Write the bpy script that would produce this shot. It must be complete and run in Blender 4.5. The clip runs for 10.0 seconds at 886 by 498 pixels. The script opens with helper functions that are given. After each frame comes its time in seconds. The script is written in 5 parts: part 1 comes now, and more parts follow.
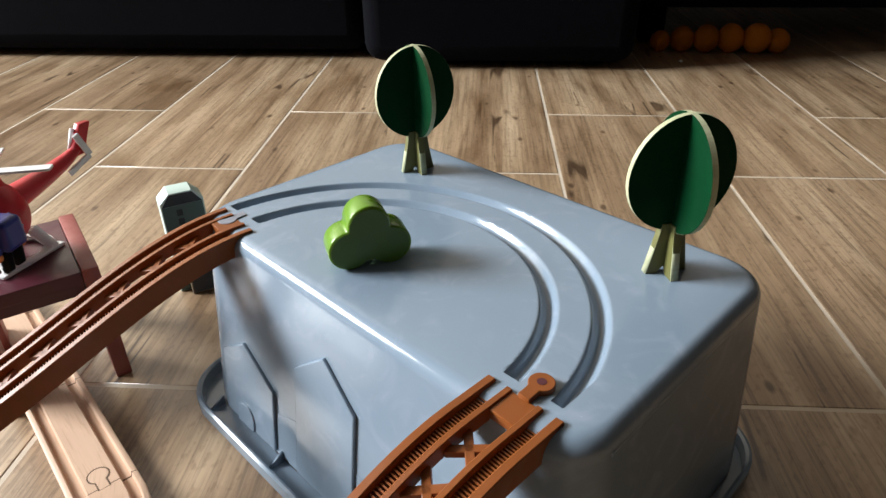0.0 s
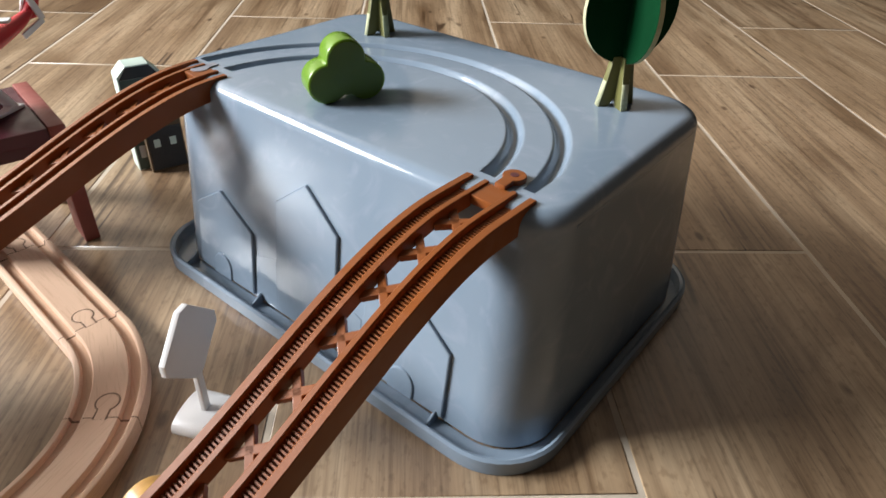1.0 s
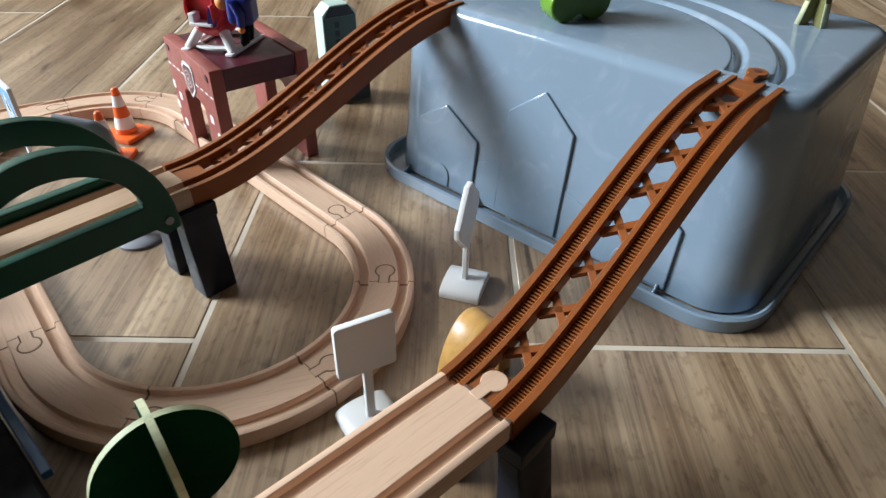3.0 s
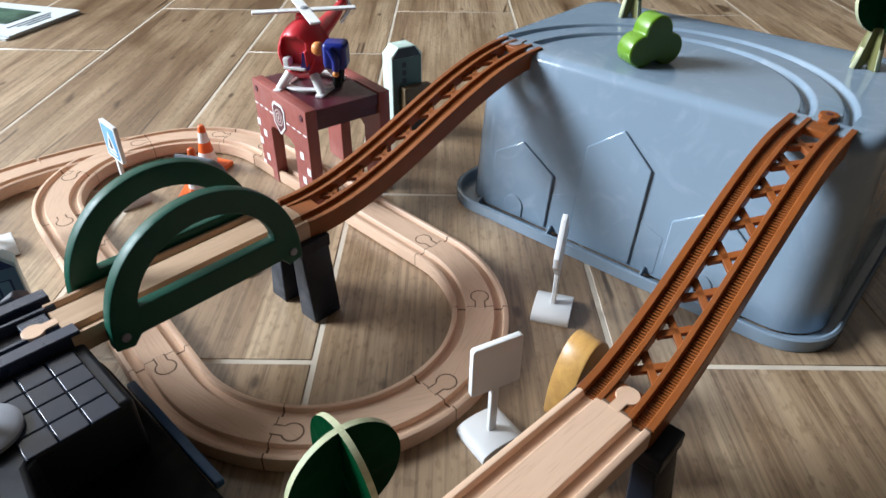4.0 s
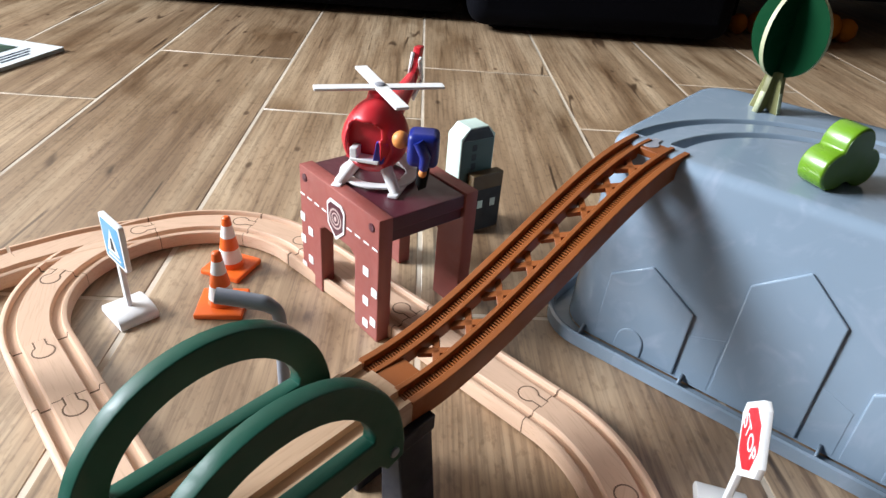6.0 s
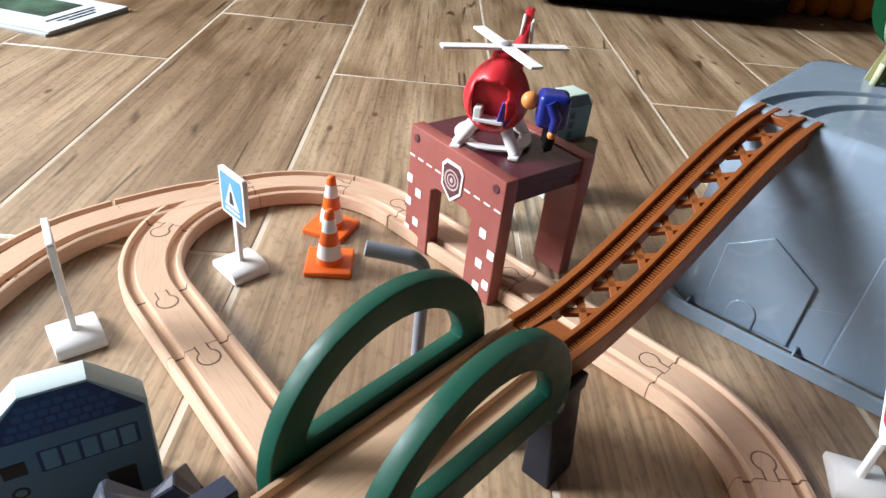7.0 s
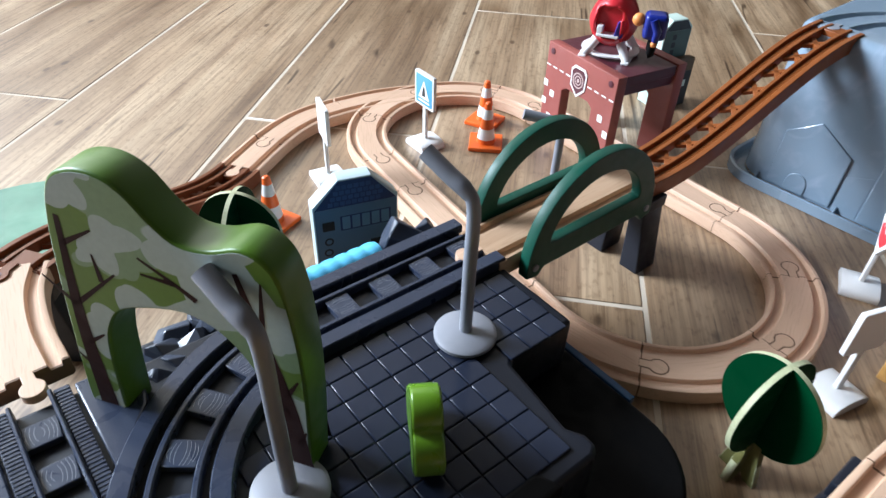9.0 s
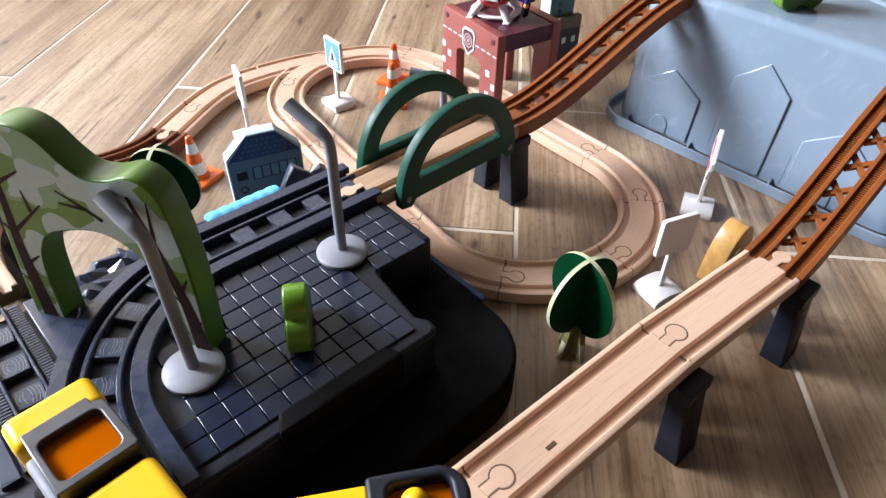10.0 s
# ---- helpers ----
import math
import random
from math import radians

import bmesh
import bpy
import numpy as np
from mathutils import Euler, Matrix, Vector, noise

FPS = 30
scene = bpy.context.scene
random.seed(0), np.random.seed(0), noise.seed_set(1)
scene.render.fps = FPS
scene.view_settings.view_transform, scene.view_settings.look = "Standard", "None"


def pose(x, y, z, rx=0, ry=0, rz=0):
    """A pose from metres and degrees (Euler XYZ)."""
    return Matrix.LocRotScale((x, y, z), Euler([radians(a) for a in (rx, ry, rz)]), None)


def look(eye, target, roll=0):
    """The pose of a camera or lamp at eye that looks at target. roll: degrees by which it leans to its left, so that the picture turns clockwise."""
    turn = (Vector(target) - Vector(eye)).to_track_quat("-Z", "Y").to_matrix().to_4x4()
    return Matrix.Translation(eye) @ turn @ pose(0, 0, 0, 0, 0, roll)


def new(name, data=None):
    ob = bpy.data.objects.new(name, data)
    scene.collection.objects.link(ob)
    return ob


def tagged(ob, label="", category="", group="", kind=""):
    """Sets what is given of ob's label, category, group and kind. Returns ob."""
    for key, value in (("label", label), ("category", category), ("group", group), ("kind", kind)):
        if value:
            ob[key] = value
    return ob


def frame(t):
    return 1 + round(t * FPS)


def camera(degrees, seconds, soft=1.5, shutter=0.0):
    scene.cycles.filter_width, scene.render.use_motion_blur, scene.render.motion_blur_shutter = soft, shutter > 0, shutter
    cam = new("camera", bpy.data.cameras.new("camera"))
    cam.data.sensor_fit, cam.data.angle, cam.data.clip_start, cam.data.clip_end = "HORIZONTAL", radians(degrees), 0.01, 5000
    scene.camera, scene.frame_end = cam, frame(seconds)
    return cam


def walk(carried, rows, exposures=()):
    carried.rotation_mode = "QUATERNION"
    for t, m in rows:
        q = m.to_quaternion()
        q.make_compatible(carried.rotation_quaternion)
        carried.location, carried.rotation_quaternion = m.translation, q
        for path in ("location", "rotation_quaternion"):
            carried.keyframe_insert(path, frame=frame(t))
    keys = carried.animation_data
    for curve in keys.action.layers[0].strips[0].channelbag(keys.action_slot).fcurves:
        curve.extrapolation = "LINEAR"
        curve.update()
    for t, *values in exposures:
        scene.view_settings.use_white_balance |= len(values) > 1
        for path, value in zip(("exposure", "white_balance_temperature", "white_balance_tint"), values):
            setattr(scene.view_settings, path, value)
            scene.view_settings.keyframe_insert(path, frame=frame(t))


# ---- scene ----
cam = camera(68.0, 10.0, soft=1.42, shutter=0.15)
PATH = [
    (0, (0.051, 0.038, 0.338), (-0.058, 1.755, -0.682), -0.6),
    (0.5, (0.038, 0.019, 0.329), (0.097, 1.717, -0.727), -1.4),
    (1, (0.029, -0.026, 0.297), (0.128, 1.609, -0.85), 2.3),
    (1.5, (-0.004, -0.061, 0.278), (0.009, 1.568, -0.883), 4.0),
    (2, (-0.029, -0.08, 0.266), (-0.024, 1.547, -0.897), 5.0),
    (3.5, (-0.137, -0.128, 0.299), (-0.149, 1.462, -0.914), -0.7),
    (4, (-0.166, -0.139, 0.311), (-0.163, 1.501, -0.833), 0.7),
    (4.5, (-0.18, -0.119, 0.346), (-0.139, 1.598, -0.679), 1.2),
    (5, (-0.207, -0.07, 0.341), (-0.139, 1.634, -0.703), 2.5),
    (5.2, (-0.213, -0.047, 0.331), (-0.146, 1.666, -0.699), 2.7),
    (6.5, (-0.298, 0.013, 0.286), (-0.181, 1.693, -0.792), 6.2),
    (7, (-0.331, 0.002, 0.281), (-0.246, 1.668, -0.823), 6.3),
    (7.5, (-0.363, 0.002, 0.293), (-0.292, 1.669, -0.81), 5.1),
    (8, (-0.373, -0.037, 0.309), (-0.331, 1.58, -0.867), 3.3),
    (8.5, (-0.369, -0.112, 0.321), (-0.495, 1.464, -0.904), 1.5),
    (9, (-0.351, -0.198, 0.33), (-0.563, 1.356, -0.91), 2.1),
    (9.5, (-0.295, -0.255, 0.365), (-0.456, 1.206, -0.992), -0.1),
    (10, (-0.275, -0.271, 0.368), (-0.405, 1.226, -0.952), 1.0),
]
# the camera's own drift of exposure and white balance: seconds, stops, kelvin, tint
TONE = [(0, -0.14, 7200, 10), (1.0, -0.14, 7300, 12), (1.5, -0.31, 6800, 9), (2, -0.38, 6800, 5), (3.5, -0.28, 6400, 5), (4.5, -0.20, 6450, 9), (5.2, -0.16, 6450, 9), (6.5, -0.16, 6900, 11), (7.5, -0.16, 6700, 10), (8, -0.20, 6350, 6), (8.5, -0.25, 6250, 5), (9, -0.10, 6150, 8), (9.5, 0.08, 6600, 14), (10, 0.08, 6600, 15)]
walk(cam, [(t, look(eye, target, roll)) for t, eye, target, roll in PATH], TONE)

# ---- light: daylight through one tall window in the west wall ----
world = bpy.data.worlds.new("sky")
scene.world = world
world.use_nodes = True
wn = world.node_tree.nodes
sky = wn.new("ShaderNodeTexSky")
sky.sky_type = "NISHITA"
sky.sun_disc = False
sky.sun_elevation, sky.sun_rotation = radians(40), radians(200)
world.node_tree.links.new(sky.outputs["Color"], wn["Background"].inputs["Color"])
wn["Background"].inputs["Strength"].default_value = 0.05


def area(name, where, target, sx, sy, watts, colour):
    lamp = bpy.data.lights.new(name, "AREA")
    lamp.shape, lamp.size, lamp.size_y, lamp.energy, lamp.color = "RECTANGLE", sx, sy, watts, colour
    ob = new(name, lamp)
    ob.matrix_world = look(where, target)
    return ob


area("window_daylight", (-4.96, 0.75, 2.55), (-1.0, 0.70, 2.35), 2.15, 1.7, 975, (0.855, 0.95, 1.075))
scene.view_settings.exposure = 0.0

# ---- materials ----
def ramp(nt, fac, stops):
    n = nt.nodes.new("ShaderNodeValToRGB")
    while len(n.color_ramp.elements) < len(stops):
        n.color_ramp.elements.new(0.5)
    for e, (p, c) in zip(n.color_ramp.elements, stops):
        e.position, e.color = p, (*c, 1)
    nt.links.new(fac, n.inputs["Fac"])
    return n.outputs["Color"]


def node(nt, kind, **sets):
    n = nt.nodes.new(kind)
    for k, v in sets.items():
        n.inputs[k].default_value = v
    return n


def coords(nt, scale=(1, 1, 1), turn=(0, 0, 0), what="Object", shift=True):
    c = nt.nodes.new("ShaderNodeTexCoord")
    m = node(nt, "ShaderNodeMapping", Scale=scale, Rotation=turn)
    if shift:
        info = nt.nodes.new("ShaderNodeObjectInfo")
        mul = nt.nodes.new("ShaderNodeVectorMath")
        mul.operation = "MULTIPLY"
        mul.inputs[1].default_value = (7.1, 3.7, 5.3)
        nt.links.new(info.outputs["Random"], mul.inputs[0])
        nt.links.new(mul.outputs[0], m.inputs["Location"])
    nt.links.new(c.outputs[what], m.inputs["Vector"])
    return m.outputs["Vector"]


def basic(name, colour, rough=0.5, metal=0.0, coat=0.0):
    m = bpy.data.materials.new(name)
    m.use_nodes = True
    b = m.node_tree.nodes["Principled BSDF"]
    b.inputs["Base Color"].default_value = (*colour, 1)
    b.inputs["Roughness"].default_value = rough
    b.inputs["Metallic"].default_value = metal
    b.inputs["Coat Weight"].default_value = coat
    b.inputs["Coat Roughness"].default_value = 0.15
    return m, m.node_tree, b


def mixed(nt, fac, a, b, kind="MIX"):
    n = nt.nodes.new("ShaderNodeMix")
    n.data_type, n.blend_type = "RGBA", kind
    for sock, v in ((0, fac), (6, a), (7, b)):
        if isinstance(v, (int, float)):
            n.inputs[sock].default_value = v
        elif isinstance(v, tuple):
            n.inputs[sock].default_value = (*v, 1)
        else:
            nt.links.new(v, n.inputs[sock])
    return n.outputs[2]


def bump(nt, b, height, strength=0.2, distance=0.0005):
    n = node(nt, "ShaderNodeBump", Strength=strength, Distance=distance)
    nt.links.new(height, n.inputs["Height"])
    nt.links.new(n.outputs["Normal"], b.inputs["Normal"])


def plastic(name, colour, rough=0.35, vary=0.12, grain=900, strength=0.12, coat=0.0, gloss=0.5):
    """Moulded plastic or paint: slight colour drift, smudges in the gloss and a fine skin."""
    m, nt, b = basic(name, colour, rough, coat=coat)
    b.inputs["Specular IOR Level"].default_value = gloss
    v = coords(nt)
    big = node(nt, "ShaderNodeTexNoise", Scale=18, Detail=4)
    fine = node(nt, "ShaderNodeTexNoise", Scale=grain, Detail=3)
    smear = node(nt, "ShaderNodeTexNoise", Scale=55, Detail=6, Distortion=1.2)
    for n in (big, fine, smear):
        nt.links.new(v, n.inputs["Vector"])
    lo = tuple(c * (1 - vary) for c in colour)
    hi = tuple(min(1, c * (1 + vary)) for c in colour)
    nt.links.new(ramp(nt, big.outputs["Fac"], [(0.3, lo), (0.7, hi)]), b.inputs["Base Color"])
    r = ramp(nt, smear.outputs["Fac"], [(0.35, (rough * 0.8,) * 3), (0.7, (min(1, rough * 1.3),) * 3)])
    nt.links.new(r, b.inputs["Roughness"])
    bump(nt, b, fine.outputs["Fac"], strength, 0.0002)
    return m


def wood(name, light, dark, along=(60, 900, 900), rough=0.5, coat=0.0, turn=(0, 0, 0)):
    """Beech: long streaks, pores and a drift of tone from piece to piece."""
    m, nt, b = basic(name, light, rough, coat=coat)
    v = coords(nt, tuple(a / 100 for a in along), turn)
    streak = node(nt, "ShaderNodeTexNoise", Scale=14, Detail=7, Distortion=0.5)
    pore = node(nt, "ShaderNodeTexNoise", Scale=90, Detail=2)
    for n in (streak, pore):
        nt.links.new(v, n.inputs["Vector"])
    c = ramp(nt, streak.outputs["Fac"], [(0.32, dark), (0.68, light)])
    p = ramp(nt, pore.outputs["Fac"], [(0.34, (0.72, 0.66, 0.6)), (0.46, (1, 1, 1))])
    c = mixed(nt, 0.35, c, p, "MULTIPLY")
    info = nt.nodes.new("ShaderNodeObjectInfo")
    c = mixed(nt, 1.0, c, ramp(nt, info.outputs["Random"], [(0, (0.9, 0.88, 0.86)), (1, (1.0, 1.0, 1.0))]), "MULTIPLY")
    nt.links.new(c, b.inputs["Base Color"])
    bump(nt, b, streak.outputs["Fac"], 0.15, 0.0003)
    return m


def floor_tile():
    """Wood-look porcelain: weathered oak print with long straight grain, pale and brown patches, long thin cracks and small knots."""
    m, nt, b = basic("oak_porcelain", (0.3, 0.22, 0.15), 0.42)
    hair, along, broad, short = coords(nt, (1, 0.022, 1)), coords(nt, (1, 0.055, 1)), coords(nt, (1, 0.30, 1)), coords(nt, (1, 0.5, 1))
    grain = node(nt, "ShaderNodeTexNoise", Scale=330, Detail=5, Roughness=0.62, Distortion=0.15)
    vein = node(nt, "ShaderNodeTexNoise", Scale=75, Detail=5, Roughness=0.6, Distortion=0.6)
    band = node(nt, "ShaderNodeTexNoise", Scale=22, Detail=4, Distortion=0.6)
    cloud = node(nt, "ShaderNodeTexNoise", Scale=11, Detail=6, Roughness=0.6, Distortion=0.8)
    crack = node(nt, "ShaderNodeTexNoise", Scale=17, Detail=2, Roughness=0.4, Distortion=0.25)
    where = node(nt, "ShaderNodeTexNoise", Scale=16, Detail=2)
    knot = node(nt, "ShaderNodeTexVoronoi", Scale=24, Randomness=1.0)
    speck = node(nt, "ShaderNodeTexNoise", Scale=240, Detail=3)
    for n, w in ((grain, hair), (vein, along), (band, along), (cloud, broad), (crack, along), (where, short), (knot, short), (speck, short)):
        nt.links.new(w, n.inputs["Vector"])
    c = ramp(nt, band.outputs["Fac"], [(0.32, (0.225, 0.150, 0.092)), (0.50, (0.319, 0.228, 0.147)), (0.68, (0.400, 0.307, 0.212))])
    c = mixed(nt, 0.72, c, ramp(nt, grain.outputs["Fac"], [(0.34, (0.52, 0.45, 0.38)), (0.50, (1.0, 0.98, 0.95)), (0.66, (1.24, 1.23, 1.20))]), "MULTIPLY")
    c = mixed(nt, 0.75, c, ramp(nt, vein.outputs["Fac"], [(0.33, (0.50, 0.42, 0.35)), (0.44, (0.95, 0.93, 0.90)), (0.60, (1.08, 1.07, 1.05))]), "MULTIPLY")
    c = mixed(nt, 0.95, c, ramp(nt, cloud.outputs["Fac"], [(0.30, (0.60, 0.51, 0.42)), (0.47, (0.97, 0.94, 0.90)), (0.66, (1.24, 1.24, 1.23))]), "MULTIPLY")
    c = mixed(nt, 0.6, c, ramp(nt, speck.outputs["Fac"], [(0.33, (0.60, 0.54, 0.48)), (0.45, (1, 1, 1))]), "MULTIPLY")
    thin = ramp(nt, crack.outputs["Fac"], [(0.488, (1, 1, 1)), (0.496, (0.20, 0.15, 0.11)), (0.504, (0.20, 0.15, 0.11)), (0.512, (1, 1, 1))])
    c = mixed(nt, ramp(nt, where.outputs["Fac"], [(0.56, (0, 0, 0)), (0.62, (0.9, 0.9, 0.9))]), c, mixed(nt, 1.0, c, thin, "MULTIPLY"))
    c = mixed(nt, 0.9, c, ramp(nt, knot.outputs["Distance"], [(0.05, (0.30, 0.23, 0.18)), (0.11, (1, 1, 1))]), "MULTIPLY")
    info = nt.nodes.new("ShaderNodeObjectInfo")
    c = mixed(nt, 1.0, c, ramp(nt, info.outputs["Random"], [(0, (0.90, 0.87, 0.84)), (1, (1.08, 1.06, 1.04))]), "MULTIPLY")
    nt.links.new(c, b.inputs["Base Color"])
    nt.links.new(ramp(nt, cloud.outputs["Fac"], [(0.3, (0.32,) * 3), (0.7, (0.46,) * 3)]), b.inputs["Roughness"])
    b.inputs["Specular IOR Level"].default_value = 1.0
    bump(nt, b, grain.outputs["Fac"], 0.2, 0.0004)
    return m


def fabric(name, colour):
    m, nt, b = basic(name, colour, 0.9)
    b.inputs["Specular IOR Level"].default_value = 0.08
    v = coords(nt)
    w = node(nt, "ShaderNodeTexVoronoi", Scale=600)
    n2 = node(nt, "ShaderNodeTexNoise", Scale=9, Detail=5)
    nt.links.new(v, w.inputs["Vector"])
    nt.links.new(v, n2.inputs["Vector"])
    nt.links.new(ramp(nt, n2.outputs["Fac"], [(0.3, tuple(c * 0.75 for c in colour)), (0.7, tuple(c * 1.3 for c in colour))]), b.inputs["Base Color"])
    bump(nt, b, w.outputs["Distance"], 0.4, 0.001)
    return m


def painted_forest():
    """Printed foliage: scalloped pale grey-blue clouds over light and mid green ones."""
    m, nt, b = basic("forest_print", (0.5, 0.6, 0.5), 0.5)
    v = coords(nt, shift=False)
    lobes = node(nt, "ShaderNodeTexVoronoi", Scale=75, Randomness=0.8)
    drift = node(nt, "ShaderNodeTexNoise", Scale=36, Detail=0)
    drift2 = node(nt, "ShaderNodeTexNoise", Scale=30, Detail=0)
    grain = node(nt, "ShaderNodeTexNoise", Scale=400, Detail=3)
    for n, w in ((lobes, v), (drift, v), (drift2, coords(nt, (1, 1, 1), (0.4, 0.2, 0.9), shift=False)), (grain, v)):
        nt.links.new(w, n.inputs["Vector"])

    def field(n, k):
        q = nt.nodes.new("ShaderNodeMath")
        q.operation = "MULTIPLY_ADD"
        nt.links.new(lobes.outputs["Distance"], q.inputs[0])
        q.inputs[1].default_value = k
        nt.links.new(n.outputs["Fac"], q.inputs[2])
        return q.outputs[0]
    c = ramp(nt, field(drift2, 0.22), [(0.0, (0.19, 0.29, 0.16)), (0.57, (0.19, 0.29, 0.16)), (0.578, (0.105, 0.195, 0.020)), (1.0, (0.105, 0.195, 0.020))])
    c = mixed(nt, ramp(nt, field(drift, 0.24), [(0.0, (1, 1, 1)), (0.665, (1, 1, 1)), (0.671, (0, 0, 0))]), c, (0.36, 0.44, 0.415))
    c = mixed(nt, 0.5, c, ramp(nt, grain.outputs["Fac"], [(0.3, (0.88, 0.88, 0.86)), (0.7, (1.06, 1.06, 1.05))]), "MULTIPLY")
    nt.links.new(c, b.inputs["Base Color"])
    return m


def tub_plastic():
    """Glossy moulded tub: a faint drift of tone, finger smears and light scratches in the gloss."""
    m, nt, b = basic("blue_grey_plastic", (0.215, 0.275, 0.37), 0.16)
    v = coords(nt, shift=False)
    v2 = coords(nt, (1, 0.12, 1), (0, 0, 0.6), shift=False)
    big = node(nt, "ShaderNodeTexNoise", Scale=9, Detail=5)
    smear = node(nt, "ShaderNodeTexNoise", Scale=26, Detail=7, Distortion=2.5)
    scratch = node(nt, "ShaderNodeTexNoise", Scale=260, Detail=3)
    for n, w in ((big, v), (smear, v), (scratch, v2)):
        nt.links.new(w, n.inputs["Vector"])
    c = ramp(nt, big.outputs["Fac"], [(0.3, (0.205, 0.268, 0.335)), (0.7, (0.228, 0.298, 0.370))])
    film = ramp(nt, smear.outputs["Fac"], [(0.52, (0, 0, 0)), (0.74, (1, 1, 1))])
    c = mixed(nt, film, c, (0.26, 0.32, 0.40))
    lines = ramp(nt, scratch.outputs["Fac"], [(0.72, (1, 1, 1)), (0.80, (1.12, 1.11, 1.10))])
    c = mixed(nt, 1.0, c, lines, "MULTIPLY")
    nt.links.new(c, b.inputs["Base Color"])
    nt.links.new(ramp(nt, smear.outputs["Fac"], [(0.35, (0.12,) * 3), (0.62, (0.17,) * 3), (0.80, (0.32,) * 3)]), b.inputs["Roughness"])
    bump(nt, b, big.outputs["Fac"], 0.10, 0.0015)
    return m


M_TILE = floor_tile()
M_GROUT = plastic("pale_grout", (0.56, 0.475, 0.375), 0.85, 0.15, 300, 0.3)
M_BEECH = wood("beech", (0.68, 0.455, 0.318), (0.635, 0.418, 0.287))
M_DECKWOOD = wood("tan_beech", (0.56, 0.375, 0.245), (0.47, 0.30, 0.185))
M_BEECH_Y = wood("varnished_pine", (0.60, 0.34, 0.10), (0.46, 0.24, 0.07), rough=0.35)
M_GAP = plastic("joint_shadow_wood", (0.15, 0.085, 0.050), 0.9)
M_ORANGE = plastic("brown_orange_plastic", (0.225, 0.063, 0.0138), 0.42, 0.10, 700, 0.1, gloss=0.35)
M_RUST = plastic("rust_brown_plastic", (0.165, 0.050, 0.017), 0.42, 0.10, 700, 0.1, gloss=0.35)
M_BIN = tub_plastic()
M_GREEN_D = plastic("dark_green_paint", (0.007, 0.062, 0.040), 0.42, 0.18, 500, 0.2, gloss=0.28)
M_TREE = plastic("leaf_green_paint", (0.0004, 0.033, 0.0105), 0.55, 0.15, 500, 0.15, gloss=0.06)
M_PALE_EDGE = wood("pale_plywood_edge", (0.55, 0.56, 0.36), (0.42, 0.45, 0.27), rough=0.6)
M_TRUNK = plastic("olive_trunk_paint", (0.135, 0.13, 0.04), 0.5)
M_LIME = plastic("lime_green_paint", (0.112, 0.245, 0.011), 0.30, 0.12, 400, 0.15, 0.3)
M_LEAF = plastic("leaf_face_paint", (0.068, 0.155, 0.009), 0.36, 0.15, 400, 0.15)
M_CHAR = plastic("charcoal_plastic", (0.0065, 0.008, 0.0135), 0.45, 0.12, 800, 0.15, gloss=0.3)
M_SLATE = plastic("slate_grey_plastic", (0.023, 0.031, 0.056), 0.30, 0.12, 700, 0.2, gloss=0.42)
M_PAVE = plastic("dark_paving_plastic", (0.0145, 0.019, 0.034), 0.20, 0.10, 700, 0.05, gloss=0.27)
M_PIER = plastic("pier_grey_plastic", (0.0095, 0.012, 0.020), 0.45, 0.12, 700, 0.2, gloss=0.3)
M_BLUE_D = plastic("deep_blue_plastic", (0.018, 0.075, 0.19), 0.45, 0.1)
M_ROCK = plastic("rock_grey_plastic", (0.040, 0.050, 0.075), 0.40, 0.2, 300, 0.3)
M_LINE = plastic("moulded_grain_line", (0.21, 0.225, 0.26), 0.4)
M_WHITE = plastic("white_plastic", (0.78, 0.77, 0.76), 0.35, 0.05, 600, 0.06)
M_MAROON = plastic("maroon_paint", (0.275, 0.074, 0.060), 0.45, 0.12, 500, 0.15)
M_MAROON_D = plastic("dark_maroon_paint", (0.075, 0.013, 0.022), 0.35, 0.12, 500, 0.12)
M_RED = plastic("red_plastic", (0.56, 0.020, 0.030), 0.38, 0.08, 500, 0.05)
M_CONE = plastic("orange_plastic", (0.80, 0.13, 0.015), 0.4, 0.08)
M_BLUE = plastic("sign_blue", (0.075, 0.30, 0.53), 0.4)
M_SKY_PL = plastic("light_blue_plastic", (0.13, 0.52, 0.78), 0.35, 0.1)
M_NAVY = plastic("royal_blue_plastic", (0.008, 0.019, 0.19), 0.36)
M_BLACK = plastic("black_plastic", (0.0018, 0.0018, 0.0022), 0.6, gloss=0.1)
M_LAMP = plastic("lamp_grey_plastic", (0.235, 0.245, 0.28), 0.40, 0.1)
M_LAMPBASE = plastic("pale_grey_plastic", (0.24, 0.245, 0.275), 0.6, 0.08)
M_HOUSE = plastic("house_blue_print", (0.105, 0.190, 0.285), 0.5, 0.15)
M_HOUSE_T = plastic("house_tile_print", (0.052, 0.100, 0.235), 0.5, 0.15)
M_HOUSE_W = plastic("house_window_print", (0.15, 0.29, 0.42), 0.5, 0.2)
M_HOUSE_R = plastic("house_roof_print", (0.030, 0.052, 0.145), 0.5, 0.15)
M_HOUSE_E = plastic("pale_blue_paint", (0.52, 0.63, 0.66), 0.5, 0.05)
M_SAGE = plastic("sage_green_paint", (0.055, 0.098, 0.082), 0.5)
M_SAGE_E = plastic("pale_sage_paint", (0.52, 0.64, 0.57), 0.5, 0.05)
M_BROWN = plastic("brown_print", (0.10, 0.062, 0.025), 0.5)
M_INK = plastic("dark_ink", (0.015, 0.018, 0.02), 0.5)
M_YELLOW = plastic("yellow_plastic", (0.80, 0.46, 0.008), 0.33, 0.06, 500, 0.08, gloss=0.3)
